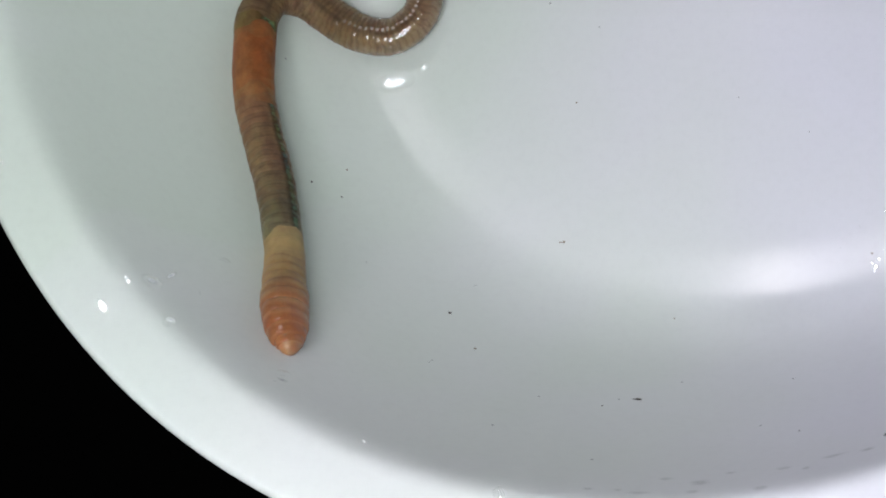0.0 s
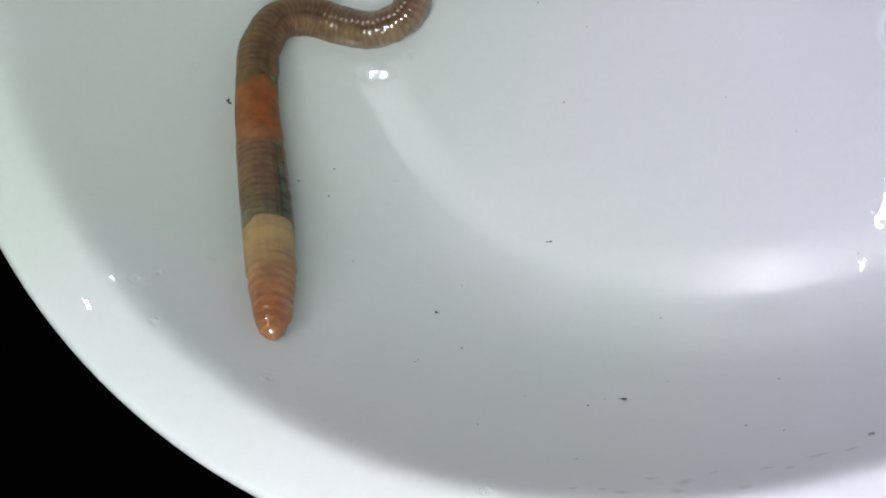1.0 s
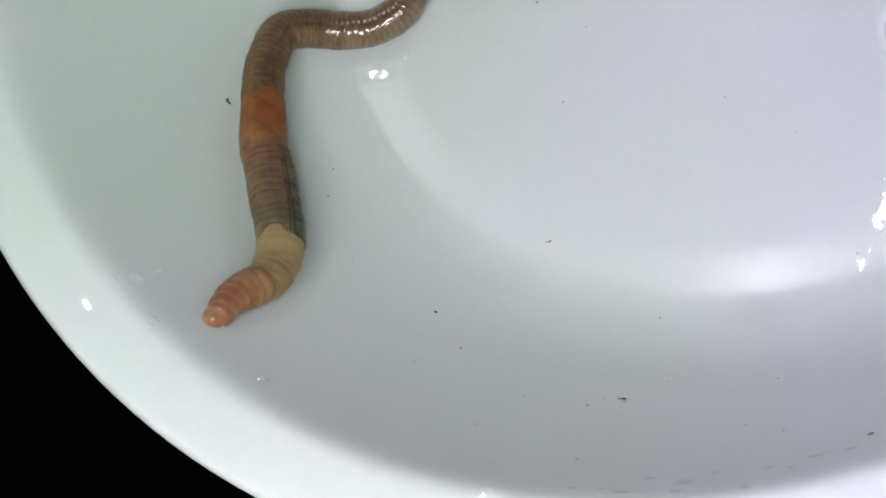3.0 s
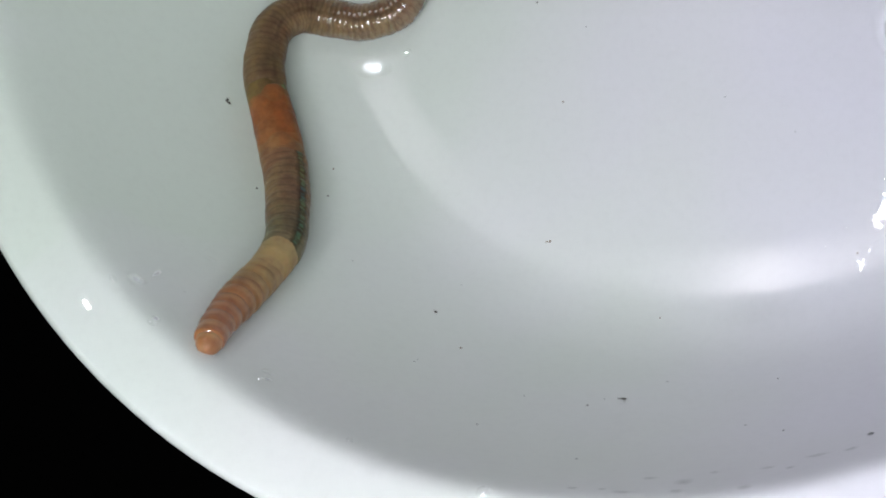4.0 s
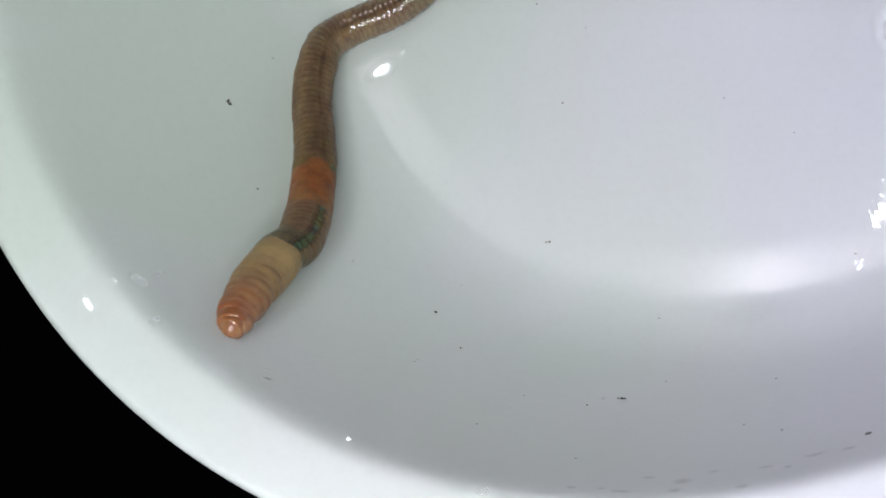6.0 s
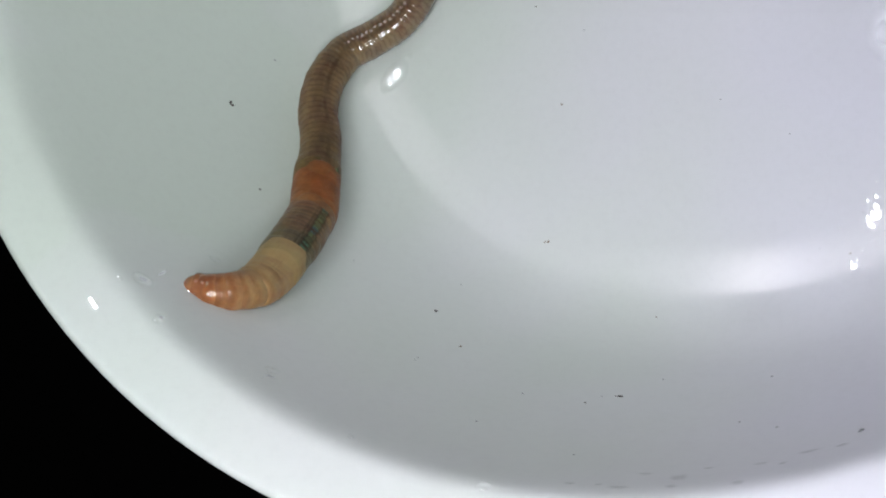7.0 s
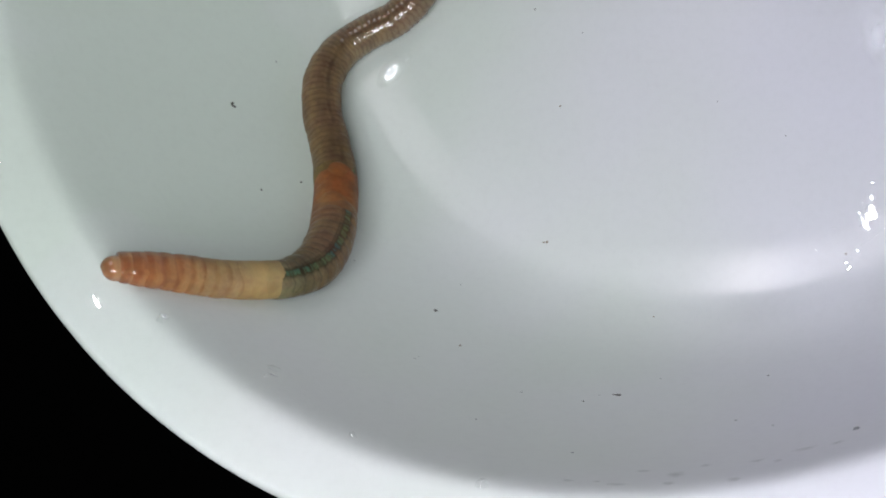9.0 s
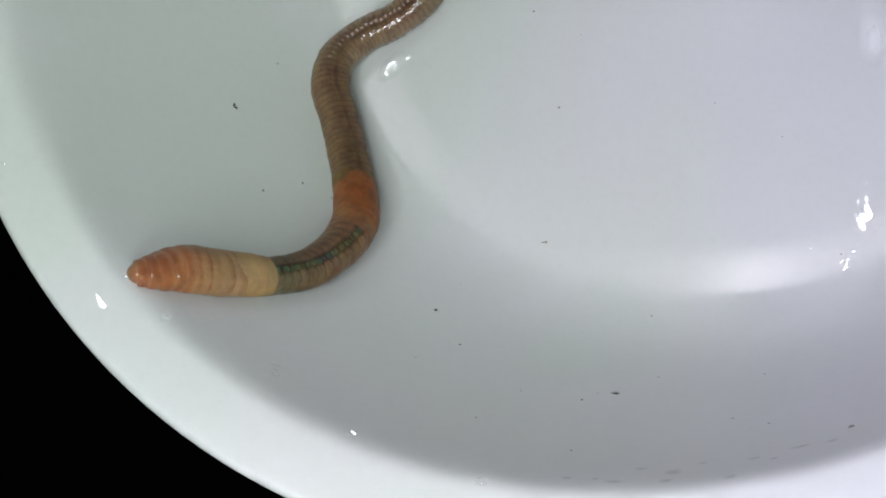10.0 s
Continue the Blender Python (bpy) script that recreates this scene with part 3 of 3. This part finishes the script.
    bend(2.7, [(-44.8, -51.0, 1.2), (-44.7, -50.2, 2.0), (-44.6, -49.0, 2.9), (-44.1, -47.7, 3.6), (-43.1, -46.2, 4.5), (-44.0, -42.8, 5.1), (-45.1, -40.1, 5.5), (-46.9, -36.2, 5.6), (-48.6, -32.2, 5.6), (-49.8, -29.0, 5.4), (-50.8, -25.4, 5.1), (-51.7, -21.7, 4.8), (-52.1, -18.0, 4.7), (-51.4, -14.0, 4.6), (-48.8, -12.8, 4.8), (-45.6, -13.0, 4.7), (-41.9, -12.7, 4.4), (-38.5, -10.3, 4.3), (-37.7, -5.1, 4.4), (-37.0, 1.5, 4.4)])
    bend(3.8, [(-43.3, -55.2, 1.4), (-43.2, -54.2, 2.2), (-43.4, -52.5, 2.9), (-43.7, -50.1, 3.3), (-43.9, -47.3, 3.8), (-44.1, -44.5, 4.1), (-44.4, -41.6, 4.4), (-45.7, -37.2, 5.0), (-47.4, -32.7, 5.2), (-49.0, -29.2, 5.2), (-50.5, -25.2, 4.9), (-51.9, -21.1, 4.6), (-52.4, -17.4, 4.6), (-52.0, -13.2, 4.6), (-49.8, -11.5, 4.7), (-46.5, -11.9, 4.6), (-42.8, -12.2, 4.5), (-38.8, -10.5, 4.3), (-37.5, -5.6, 4.4), (-37.0, 1.1, 4.4)])
    bend(4.1, [(-42.0, -55.5, 2.6), (-42.5, -54.3, 3.2), (-43.2, -52.4, 3.5), (-43.9, -49.9, 3.5), (-44.1, -47.2, 3.7), (-44.2, -44.5, 3.9), (-44.4, -41.7, 4.3), (-45.7, -37.3, 4.6), (-47.2, -32.7, 4.9), (-48.5, -29.1, 5.0), (-50.1, -25.0, 4.8), (-51.6, -20.9, 4.6), (-52.4, -17.3, 4.5), (-52.3, -13.0, 4.5), (-50.2, -10.6, 4.7), (-46.9, -11.1, 4.7), (-43.4, -11.8, 4.5), (-39.1, -10.6, 4.3), (-37.7, -5.8, 4.4), (-36.9, 0.8, 4.4)])
    bend(4.5, [(-41.1, -55.3, 2.9), (-41.9, -54.3, 3.5), (-42.6, -52.6, 4.4), (-43.6, -50.2, 4.6), (-43.8, -47.6, 4.0), (-44.2, -45.0, 3.8), (-44.6, -42.3, 4.0), (-45.5, -38.0, 4.4), (-46.9, -33.5, 4.8), (-48.2, -30.0, 4.9), (-49.7, -25.6, 4.8), (-51.2, -21.0, 4.7), (-52.1, -17.5, 4.5), (-52.4, -13.1, 4.5), (-50.5, -10.4, 4.7), (-47.4, -10.8, 4.7), (-43.8, -11.4, 4.5), (-39.3, -11.1, 4.3), (-37.5, -6.5, 4.4), (-36.9, 0.1, 4.4)])
    bend(5, [(-41.2, -54.8, 2.1), (-41.5, -53.7, 2.9), (-42.4, -52.4, 4.0), (-43.0, -50.2, 5.1), (-43.8, -47.4, 5.4), (-43.9, -45.1, 4.9), (-44.2, -42.9, 4.5), (-44.9, -39.3, 4.5), (-45.9, -35.5, 4.6), (-46.9, -32.5, 4.7), (-48.4, -28.0, 4.7), (-49.9, -23.4, 4.7), (-50.9, -19.9, 4.5), (-51.9, -15.7, 4.4), (-51.6, -11.5, 4.4), (-49.2, -9.6, 4.6), (-45.8, -10.2, 4.6), (-41.3, -10.4, 4.4), (-37.5, -7.8, 4.4), (-36.9, -1.2, 4.4)])
    bend(5.5, [(-42.1, -54.1, 1.4), (-42.2, -53.1, 2.5), (-42.7, -51.8, 3.7), (-43.1, -49.9, 4.8), (-43.7, -47.4, 5.4), (-44.0, -45.1, 5.2), (-43.9, -43.2, 4.8), (-43.6, -41.2, 4.8), (-44.0, -38.6, 4.8), (-44.8, -36.2, 4.9), (-46.0, -32.4, 4.8), (-47.2, -28.6, 4.6), (-48.3, -24.9, 4.4), (-49.4, -20.7, 4.3), (-49.9, -16.3, 4.3), (-48.5, -12.8, 4.4), (-45.6, -11.4, 4.3), (-41.3, -10.8, 4.2), (-36.8, -8.7, 4.2), (-33.5, -3.5, 4.2)])
    bend(5.7, [(-42.3, -54.0, 1.4), (-42.1, -53.2, 2.6), (-42.7, -51.8, 3.7), (-43.1, -49.9, 4.6), (-43.7, -47.3, 5.2), (-43.9, -44.9, 5.2), (-43.9, -43.2, 4.9), (-43.4, -41.4, 4.9), (-43.8, -39.0, 4.9), (-44.5, -36.6, 4.9), (-45.5, -33.2, 4.7), (-46.4, -29.8, 4.6), (-47.5, -26.2, 4.4), (-48.6, -21.8, 4.3), (-49.1, -17.5, 4.4), (-48.3, -13.6, 4.4), (-45.6, -11.7, 4.3), (-41.3, -10.7, 4.2), (-36.7, -8.7, 4.2), (-33.6, -3.5, 4.2)])
    bend(6.8, [(-47.3, -48.4, 0.8), (-46.7, -48.7, 1.4), (-45.5, -48.9, 2.4), (-44.2, -48.9, 3.6), (-43.4, -47.3, 4.9), (-43.5, -44.9, 5.3), (-43.7, -43.2, 5.3), (-43.6, -41.4, 5.3), (-43.7, -39.2, 5.3), (-44.0, -37.0, 5.3), (-44.7, -34.1, 5.3), (-45.4, -31.2, 5.2), (-46.2, -27.4, 4.9), (-47.3, -23.0, 4.7), (-47.2, -18.9, 4.8), (-45.6, -15.4, 4.4), (-42.6, -13.7, 4.3), (-38.8, -11.4, 4.3), (-36.4, -7.0, 4.3), (-35.4, -0.3, 4.3)])
    bend(7.2, [(-49.3, -48.0, 0.7), (-48.3, -48.0, 1.5), (-47.2, -48.3, 2.5), (-45.6, -48.3, 3.6), (-43.8, -47.7, 4.7), (-43.3, -45.3, 5.3), (-43.4, -43.2, 5.4), (-43.5, -41.5, 5.5), (-43.7, -39.3, 5.4), (-43.9, -37.2, 5.3), (-44.7, -34.2, 5.3), (-45.4, -31.2, 5.2), (-46.2, -27.4, 4.9), (-47.3, -23.0, 4.8), (-47.2, -18.8, 4.8), (-45.6, -15.3, 4.5), (-42.6, -13.6, 4.3), (-38.9, -11.3, 4.3), (-36.4, -6.9, 4.3), (-35.4, -0.2, 4.3)])
    bend(7.6, [(-49.2, -48.4, 1.5), (-48.5, -48.2, 2.3), (-47.6, -47.9, 2.9), (-46.1, -47.8, 3.7), (-44.1, -47.6, 4.8), (-43.3, -45.4, 5.5), (-43.2, -43.4, 5.6), (-43.4, -41.6, 5.5), (-43.6, -39.3, 5.4), (-43.8, -37.2, 5.2), (-44.7, -34.2, 5.2), (-45.4, -31.2, 5.2), (-46.2, -27.3, 4.9), (-47.3, -22.9, 4.8), (-47.2, -18.8, 4.8), (-45.6, -15.3, 4.5), (-42.6, -13.5, 4.3), (-38.8, -11.3, 4.3), (-36.4, -6.9, 4.3), (-35.6, -0.1, 4.3)])
    bend(8, [(-52.1, -47.2, 0.7), (-51.0, -47.5, 1.5), (-49.6, -47.7, 2.4), (-47.7, -47.7, 3.2), (-45.1, -47.7, 4.1), (-43.3, -46.0, 5.0), (-42.7, -44.2, 5.4), (-42.8, -42.2, 5.4), (-43.1, -39.6, 5.3), (-43.6, -37.2, 5.3), (-44.5, -34.2, 5.2), (-45.2, -31.1, 5.1), (-46.2, -27.3, 4.8), (-47.3, -22.9, 4.8), (-47.2, -18.7, 4.8), (-45.6, -15.3, 4.5), (-42.6, -13.6, 4.3), (-38.9, -11.2, 4.3), (-36.3, -6.9, 4.3), (-35.6, -0.1, 4.3)])
    bend(8.4, [(-53.6, -47.4, 0.7), (-52.3, -47.3, 1.4), (-50.7, -47.3, 2.3), (-48.6, -47.3, 3.0), (-45.7, -47.7, 3.9), (-43.1, -46.8, 4.6), (-42.1, -45.3, 4.9), (-42.2, -42.7, 5.1), (-42.9, -39.3, 5.2), (-43.7, -36.2, 5.1), (-44.4, -33.8, 5.2), (-45.1, -31.4, 5.1), (-46.0, -27.7, 4.9), (-47.2, -23.3, 4.8), (-47.2, -19.1, 4.8), (-46.0, -15.6, 4.5), (-42.9, -13.4, 4.3), (-39.0, -11.4, 4.3), (-36.3, -7.3, 4.3), (-35.4, -0.4, 4.4)])
    bend(8.7, [(-54.1, -47.4, 0.8), (-52.7, -47.4, 1.6), (-51.1, -47.3, 2.4), (-49.0, -47.3, 3.1), (-46.3, -47.5, 3.9), (-43.9, -47.0, 4.4), (-42.1, -46.0, 4.6), (-41.3, -43.6, 5.1), (-42.0, -39.6, 5.1), (-43.0, -36.2, 5.0), (-43.7, -33.7, 5.0), (-44.6, -31.1, 5.0), (-45.8, -27.4, 4.9), (-47.1, -23.1, 4.7), (-47.4, -18.8, 4.7), (-45.9, -15.2, 4.4), (-43.0, -13.0, 4.2), (-39.1, -11.0, 4.2), (-36.2, -7.0, 4.2), (-35.1, -0.3, 4.2)])
    bend(9.1, [(-52.5, -48.0, 2.8), (-51.4, -47.6, 3.6), (-50.2, -47.6, 4.0), (-48.5, -47.5, 4.1), (-46.6, -47.4, 4.1), (-44.4, -47.0, 4.1), (-42.7, -46.3, 4.3), (-41.3, -44.1, 4.9), (-41.6, -40.1, 5.1), (-42.6, -36.5, 5.0), (-43.3, -33.8, 5.0), (-44.1, -31.1, 5.0), (-45.4, -27.5, 4.8), (-47.0, -23.1, 4.6), (-47.6, -18.7, 4.6), (-46.5, -15.0, 4.4), (-43.6, -12.6, 4.2), (-39.5, -10.8, 4.2), (-36.2, -7.1, 4.2), (-35.0, -0.5, 4.2)])
    bend(9.5, [(-51.9, -48.2, 2.3), (-51.2, -47.7, 3.0), (-49.9, -47.4, 4.4), (-48.4, -47.1, 5.2), (-46.8, -47.0, 4.6), (-45.0, -46.7, 4.2), (-43.6, -46.2, 4.1), (-41.8, -44.6, 4.5), (-41.2, -41.1, 4.9), (-41.8, -37.4, 5.2), (-42.6, -34.2, 5.2), (-43.7, -31.1, 5.1), (-45.0, -27.4, 4.8), (-46.4, -23.1, 4.6), (-47.4, -18.7, 4.5), (-46.4, -15.0, 4.4), (-43.6, -12.6, 4.2), (-39.4, -10.8, 4.1), (-36.0, -7.2, 4.1), (-34.8, -0.8, 4.2)])
    bend(10, [(-51.5, -48.1, 2.3), (-50.8, -48.0, 2.9), (-49.6, -47.6, 4.2), (-48.2, -47.0, 5.5), (-46.6, -46.9, 5.5), (-45.1, -46.6, 5.0), (-44.0, -46.3, 4.2), (-41.9, -44.8, 4.3), (-40.7, -41.7, 4.8), (-40.6, -38.0, 5.2), (-41.5, -34.7, 5.1), (-42.6, -31.6, 4.9), (-44.0, -27.9, 4.7), (-45.4, -23.7, 4.7), (-46.9, -19.5, 4.6), (-46.6, -15.5, 4.5), (-43.9, -12.7, 4.3), (-39.8, -11.0, 4.2), (-35.8, -7.9, 4.2), (-34.1, -1.6, 4.2)])


def spline(s, rows):
    """Smooth values between the stations."""
    k = max(0, min(len(STATIONS) - 2, sum(1 for v in STATIONS if v <= s) - 1))
    a, b = STATIONS[k], STATIONS[k + 1]
    u = (s - a) / (b - a)
    out = []
    for i in range(len(rows[0])):
        p1, p2 = rows[k][i], rows[k + 1][i]
        m1 = (p2 - rows[k - 1][i]) / (b - STATIONS[k - 1]) * (b - a) if k > 0 else p2 - p1
        m2 = (rows[k + 2][i] - p1) / (STATIONS[k + 2] - a) * (b - a) if k + 2 < len(rows) else p2 - p1
        out.append((2 * u ** 3 - 3 * u ** 2 + 1) * p1 + (u ** 3 - 2 * u ** 2 + u) * m1 + (3 * u ** 2 - 2 * u ** 3) * p2 + (u ** 3 - u ** 2) * m2)
    return out


def lie(x, y, girth):
    """The body's axis over the bowl's face."""
    r = math.hypot(x, y)
    k = min(1.5, sum(inside_slope(r + d) for d in (-2, -1, 0, 1, 2)) / 5)
    z = sum(inside(r + d) for d in (-2, -1, 0, 1, 2)) / 5 + 0.5 * girth * 0.95 * math.sqrt(1 + k * k)
    return Vector((x, y, z)), Vector((-k * x / r, -k * y / r, 1)).normalized()


def body_poses():
    """For each bend: pose and girth of each segment."""
    table = []
    for t, rows in BENDS:
        line = []
        for i in range(SEGMENTS):
            x, y, w = spline(i + 0.5, rows)
            line.append((*lie(x, y, w), w))
        poses = []
        for i, (p, n, w) in enumerate(line):
            ahead, behind = line[max(0, i - 1)][0], line[min(SEGMENTS - 1, i + 1)][0]
            d = (ahead - behind).normalized()
            side = n.cross(d).normalized()
            up = d.cross(side)
            m = Matrix((d, side, up)).transposed().to_4x4()
            poses.append((p, m, w, (ahead - behind).length / (2 if 0 < i < SEGMENTS - 1 else 1)))
        table.append((t, poses))
    return table


ZONES = [(0, (0.36, 0.215, 0.107)), (1.5, (0.345, 0.163, 0.068)), (3, (0.33, 0.14, 0.055)), (5, (0.318, 0.157, 0.065)), (7, (0.305, 0.182, 0.086)), (9, (0.325, 0.218, 0.107)), (11, (0.365, 0.252, 0.120)),
         (11.6, (0.385, 0.268, 0.127)), (12.5, (0.33, 0.24, 0.116)), (13.5, (0.16, 0.14, 0.081)), (15, (0.125, 0.108, 0.063)), (19, (0.165, 0.113, 0.065)), (24, (0.195, 0.126, 0.070)), (26, (0.225, 0.135, 0.068)),
         (27.2, (0.24, 0.128, 0.057)), (28.7, (0.245, 0.1, 0.040)), (32.6, (0.24, 0.092, 0.035)), (33.9, (0.22, 0.108, 0.044)), (34.6, (0.16, 0.118, 0.051)), (35.5, (0.168, 0.113, 0.064)), (50, (0.193, 0.129, 0.072)), (90, (0.215, 0.145, 0.08))]
FOLDS = [(0, 0.02), (1.6, 0.06), (3, 0.11), (5, 0.115), (8, 0.075), (11, 0.03), (14, 0.02), (15, 0.06), (26, 0.055), (27, 0.035), (28.5, 0.015), (35, 0.015), (37, 0.035), (90, 0.05)]
WET = [(0, 0.9), (1.5, 0.85), (4, 0.55), (7, 0.22), (9, 0.06), (12, 0.02), (40, 0.02), (54, 0.12), (62, 1.0), (90, 1.0)]


def along(table, s):
    for (a, va), (b, vb) in zip(table, table[1:]):
        if s <= b:
            u = max(0.0, (s - a) / (b - a))
            return tuple(p + (q - p) * u for p, q in zip(va, vb)) if isinstance(va, tuple) else va + (vb - va) * u
    return table[-1][1]


def skin_of(s):
    for end, skin in ((7, HEAD_SKIN), (9.8, NECK_SKIN), (13, COLLAR_SKIN), (26, DARK_SKIN), (34, SADDLE_SKIN), (35, FRINGE_SKIN)):
        if s < end:
            return skin
    return REAR_SKIN


def segment_mesh(s, half_length, width, height, nose=0.0, tail=0.0, along_body=0.0):
    """One body ring: a barrel with rounded shoulders."""
    n = 28
    us = (-1.0, -0.9, -0.7, -0.45, -0.2, 0.0, 0.2, 0.45, 0.7, 0.9, 1.0)
    rng = random.Random(int(s * 7))
    swell = along(FOLDS, s)
    rough = min(1.0, swell / 0.07)
    lean, girth = rng.uniform(-0.05, 0.05) * rough, 1 + rng.uniform(-0.015, 0.02) * rough ** 2
    lumps = [(rng.uniform(0, 6.3), rng.uniform(0.004, 0.012), n_) for n_ in (2, 3, 5)]
    verts, faces = [], []
    for u in us:
        k = girth * (1 - swell * abs(u) ** 1.8 - (0.02 + 0.55 * swell) * abs(u) ** 8)
        if nose and u > 0:
            k *= math.sqrt(max(0.02, 1 - (u * nose) ** 2))
        if tail and u < 0:
            k *= math.sqrt(max(0.02, 1 - (u * tail) ** 2))
        for a in range(n):
            c, e = math.cos(2 * math.pi * a / n), math.sin(2 * math.pi * a / n)
            bulge = k * (1 + sum(q * math.sin(n_ * 2 * math.pi * a / n + p) for p, q, n_ in lumps))
            verts.append((u * half_length + lean * width * c, 0.5 * width * bulge * c, 0.5 * height * bulge * e))
    for j in range(len(us) - 1):
        for a in range(n):
            p, q = j * n + a, j * n + (a + 1) % n
            faces.append((p, p + n, q + n, q))
    verts += [(-half_length * 1.01, 0, 0), (half_length * 1.01, 0, 0)]
    last = (len(us) - 1) * n
    for a in range(n):
        faces.append((len(verts) - 2, a, (a + 1) % n))
        faces.append((len(verts) - 1, last + (a + 1) % n, last + a))
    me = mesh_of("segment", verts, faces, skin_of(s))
    # place on the whole body, so that the mottling runs on from ring to ring
    rest = me.attributes.new("rest", "FLOAT_VECTOR", "POINT")
    rest.data.foreach_set("vector", [v * MM for x, y, z in verts for v in (x - along_body, y, z)])
    return me


def build_worm(table):
    """Each ring of the front body is five pieces, a back, two shoulders and two flanks, that spread as it swells."""
    worm = tagged(new("earthworm", None), "brown ringed earthworm with orange saddle and cream collar", "worm")
    rows, reach = [], 0.0
    for i in range(SEGMENTS):
        girths = [poses[i][2] for _, poses in table]
        step = max(poses[i][3] for _, poses in table)
        base = max(min(girths), 0.72 * max(girths)) if i < WIDE else sum(girths) / len(girths)
        if i > SEGMENTS - 10:
            base *= 1 - 0.06 * (i - SEGMENTS + 10)
        me = segment_mesh(i + 0.5, step * (0.76 if 0 < i < 10 else 0.82 if 13 < i < 27 else 0.92), base, base * 0.93, 1.0 if i == 0 else 0.0, 0.9 if i == SEGMENTS - 1 else 0.0, reach)
        reach += 0.8 * step
        shade = random.Random(i * 13 + 5).uniform(0.93, 1.07)
        colour = tuple(c * shade for c in along(ZONES, i + 0.5))
        wet = along(WET, i + 0.5)
        sides = ("back", "shoulder", "shoulder", "flank", "flank") if i < WIDE else ("segment",)
        for k, name in enumerate(sides):
            ob = part(name, me, worm)
            ob.color = (*colour, wet)
            keys = []
            for t, poses in table:
                p, m, w, now = poses[i]
                d = max(0.03, (0.25 if i == 0 else 0.5) * (w - base)) if i < WIDE else 0.0
                back = -0.75 * (step - now) * (1.0, 0.6, 0.3)[i] if i < 3 else 0.0
                shift = (Vector((back, 0, 0.3 * d)), Vector((back, 0.55 * d, 0.22 * d)), Vector((back, -0.55 * d, 0.22 * d)), Vector((back, d, 0)), Vector((back, -d, 0)))[k]
                keys.append((t, Matrix.Translation((p + m.to_3x3() @ shift) * MM) @ m))
            rows.append((ob, keys))
    return rows


bends()
WORM = build_worm(body_poses())

# ---- ripples of water beside the worm ----
def ripple(long, wide, across, label):
    """A low swell of the water film: long and wide are its radii of curvature."""
    n, rows = 32, 8
    verts, faces = [(0, 0, 0)], []
    for j in range(1, rows + 1):
        for k in range(n):
            x, y = across * j / rows * math.cos(2 * math.pi * k / n), 0.5 * across * j / rows * math.sin(2 * math.pi * k / n)
            verts.append((x, y, -x * x / (2 * long) - y * y / (2 * wide)))
    for k in range(n):
        faces.append((0, 1 + k, 1 + (k + 1) % n))
        for j in range(rows - 1):
            p, q = 1 + j * n + k, 1 + j * n + (k + 1) % n
            faces.append((p, p + n, q + n, q))
    ob = new("water_ripple", mesh_of("ripple", verts, faces, WATER))
    ob.visible_shadow = False
    return tagged(ob, label, "water", "ripples beside the worm")


def ripple_rows(rows):
    keys = []
    # tilt set so that the swell mirrors the ring lamp
    lean = Vector((0.322, -0.410, 0.853)).normalized()
    for t, x, y, turn in rows:
        a = Vector((math.cos(math.radians(turn)), math.sin(math.radians(turn)), 0))
        a = (a - lean * a.dot(lean)).normalized()
        m = Matrix((a, lean.cross(a), lean)).transposed().to_4x4()
        keys.append((t, Matrix.Translation(Vector((x, y, inside(math.hypot(x, y)) + 0.95)) * MM) @ m))
    return keys


RIPPLE = ripple(11.5, 4.3, 2.4, "clear swell of water against the worm's side")
SMALL_RIPPLE = ripple(2.4, 1.6, 0.7, "small clear swell of water near the worm")


def motions():
    for ob, keys in WORM:
        walk(ob, keys)
    walk(RIPPLE, ripple_rows([(0, -41.8, -19.0, 0), (0.5, -42.4, -18.5, -5), (1, -42.4, -18.1, -5), (2, -42.1, -18.4, 0), (2.7, -42.2, -18.2, 0), (3.8, -42.8, -17.6, -10), (4.1, -43.1, -17.1, -15), (4.5, -43.4, -16.7, -18), (5, -43.8, -15.7, -20), (5.5, -43.0, -16.5, 0), (5.7, -42.6, -16.9, 10), (6.8, -40.4, -18.3, 50), (8.4, -40.4, -18.0, 50), (9.1, -40.8, -17.3, 45), (10, -40.8, -16.6, 42)]))
    walk(SMALL_RIPPLE, ripple_rows([(0, -38.2, -17.5, 40), (0.5, -38.3, -16.9, 40), (1, -38.4, -16.3, 40), (1.5, -38.7, -16.4, 40), (2.7, -39.0, -16.6, 40), (3.8, -38.9, -16.0, 40), (4.5, -38.7, -15.5, 60), (5, -38.7, -14.5, 60), (5.7, -39.5, -15.0, 40), (6.8, -38.8, -16.0, 40), (8.7, -38.9, -16.0, 40), (10, -38.8, -15.7, 40)]))


motions()
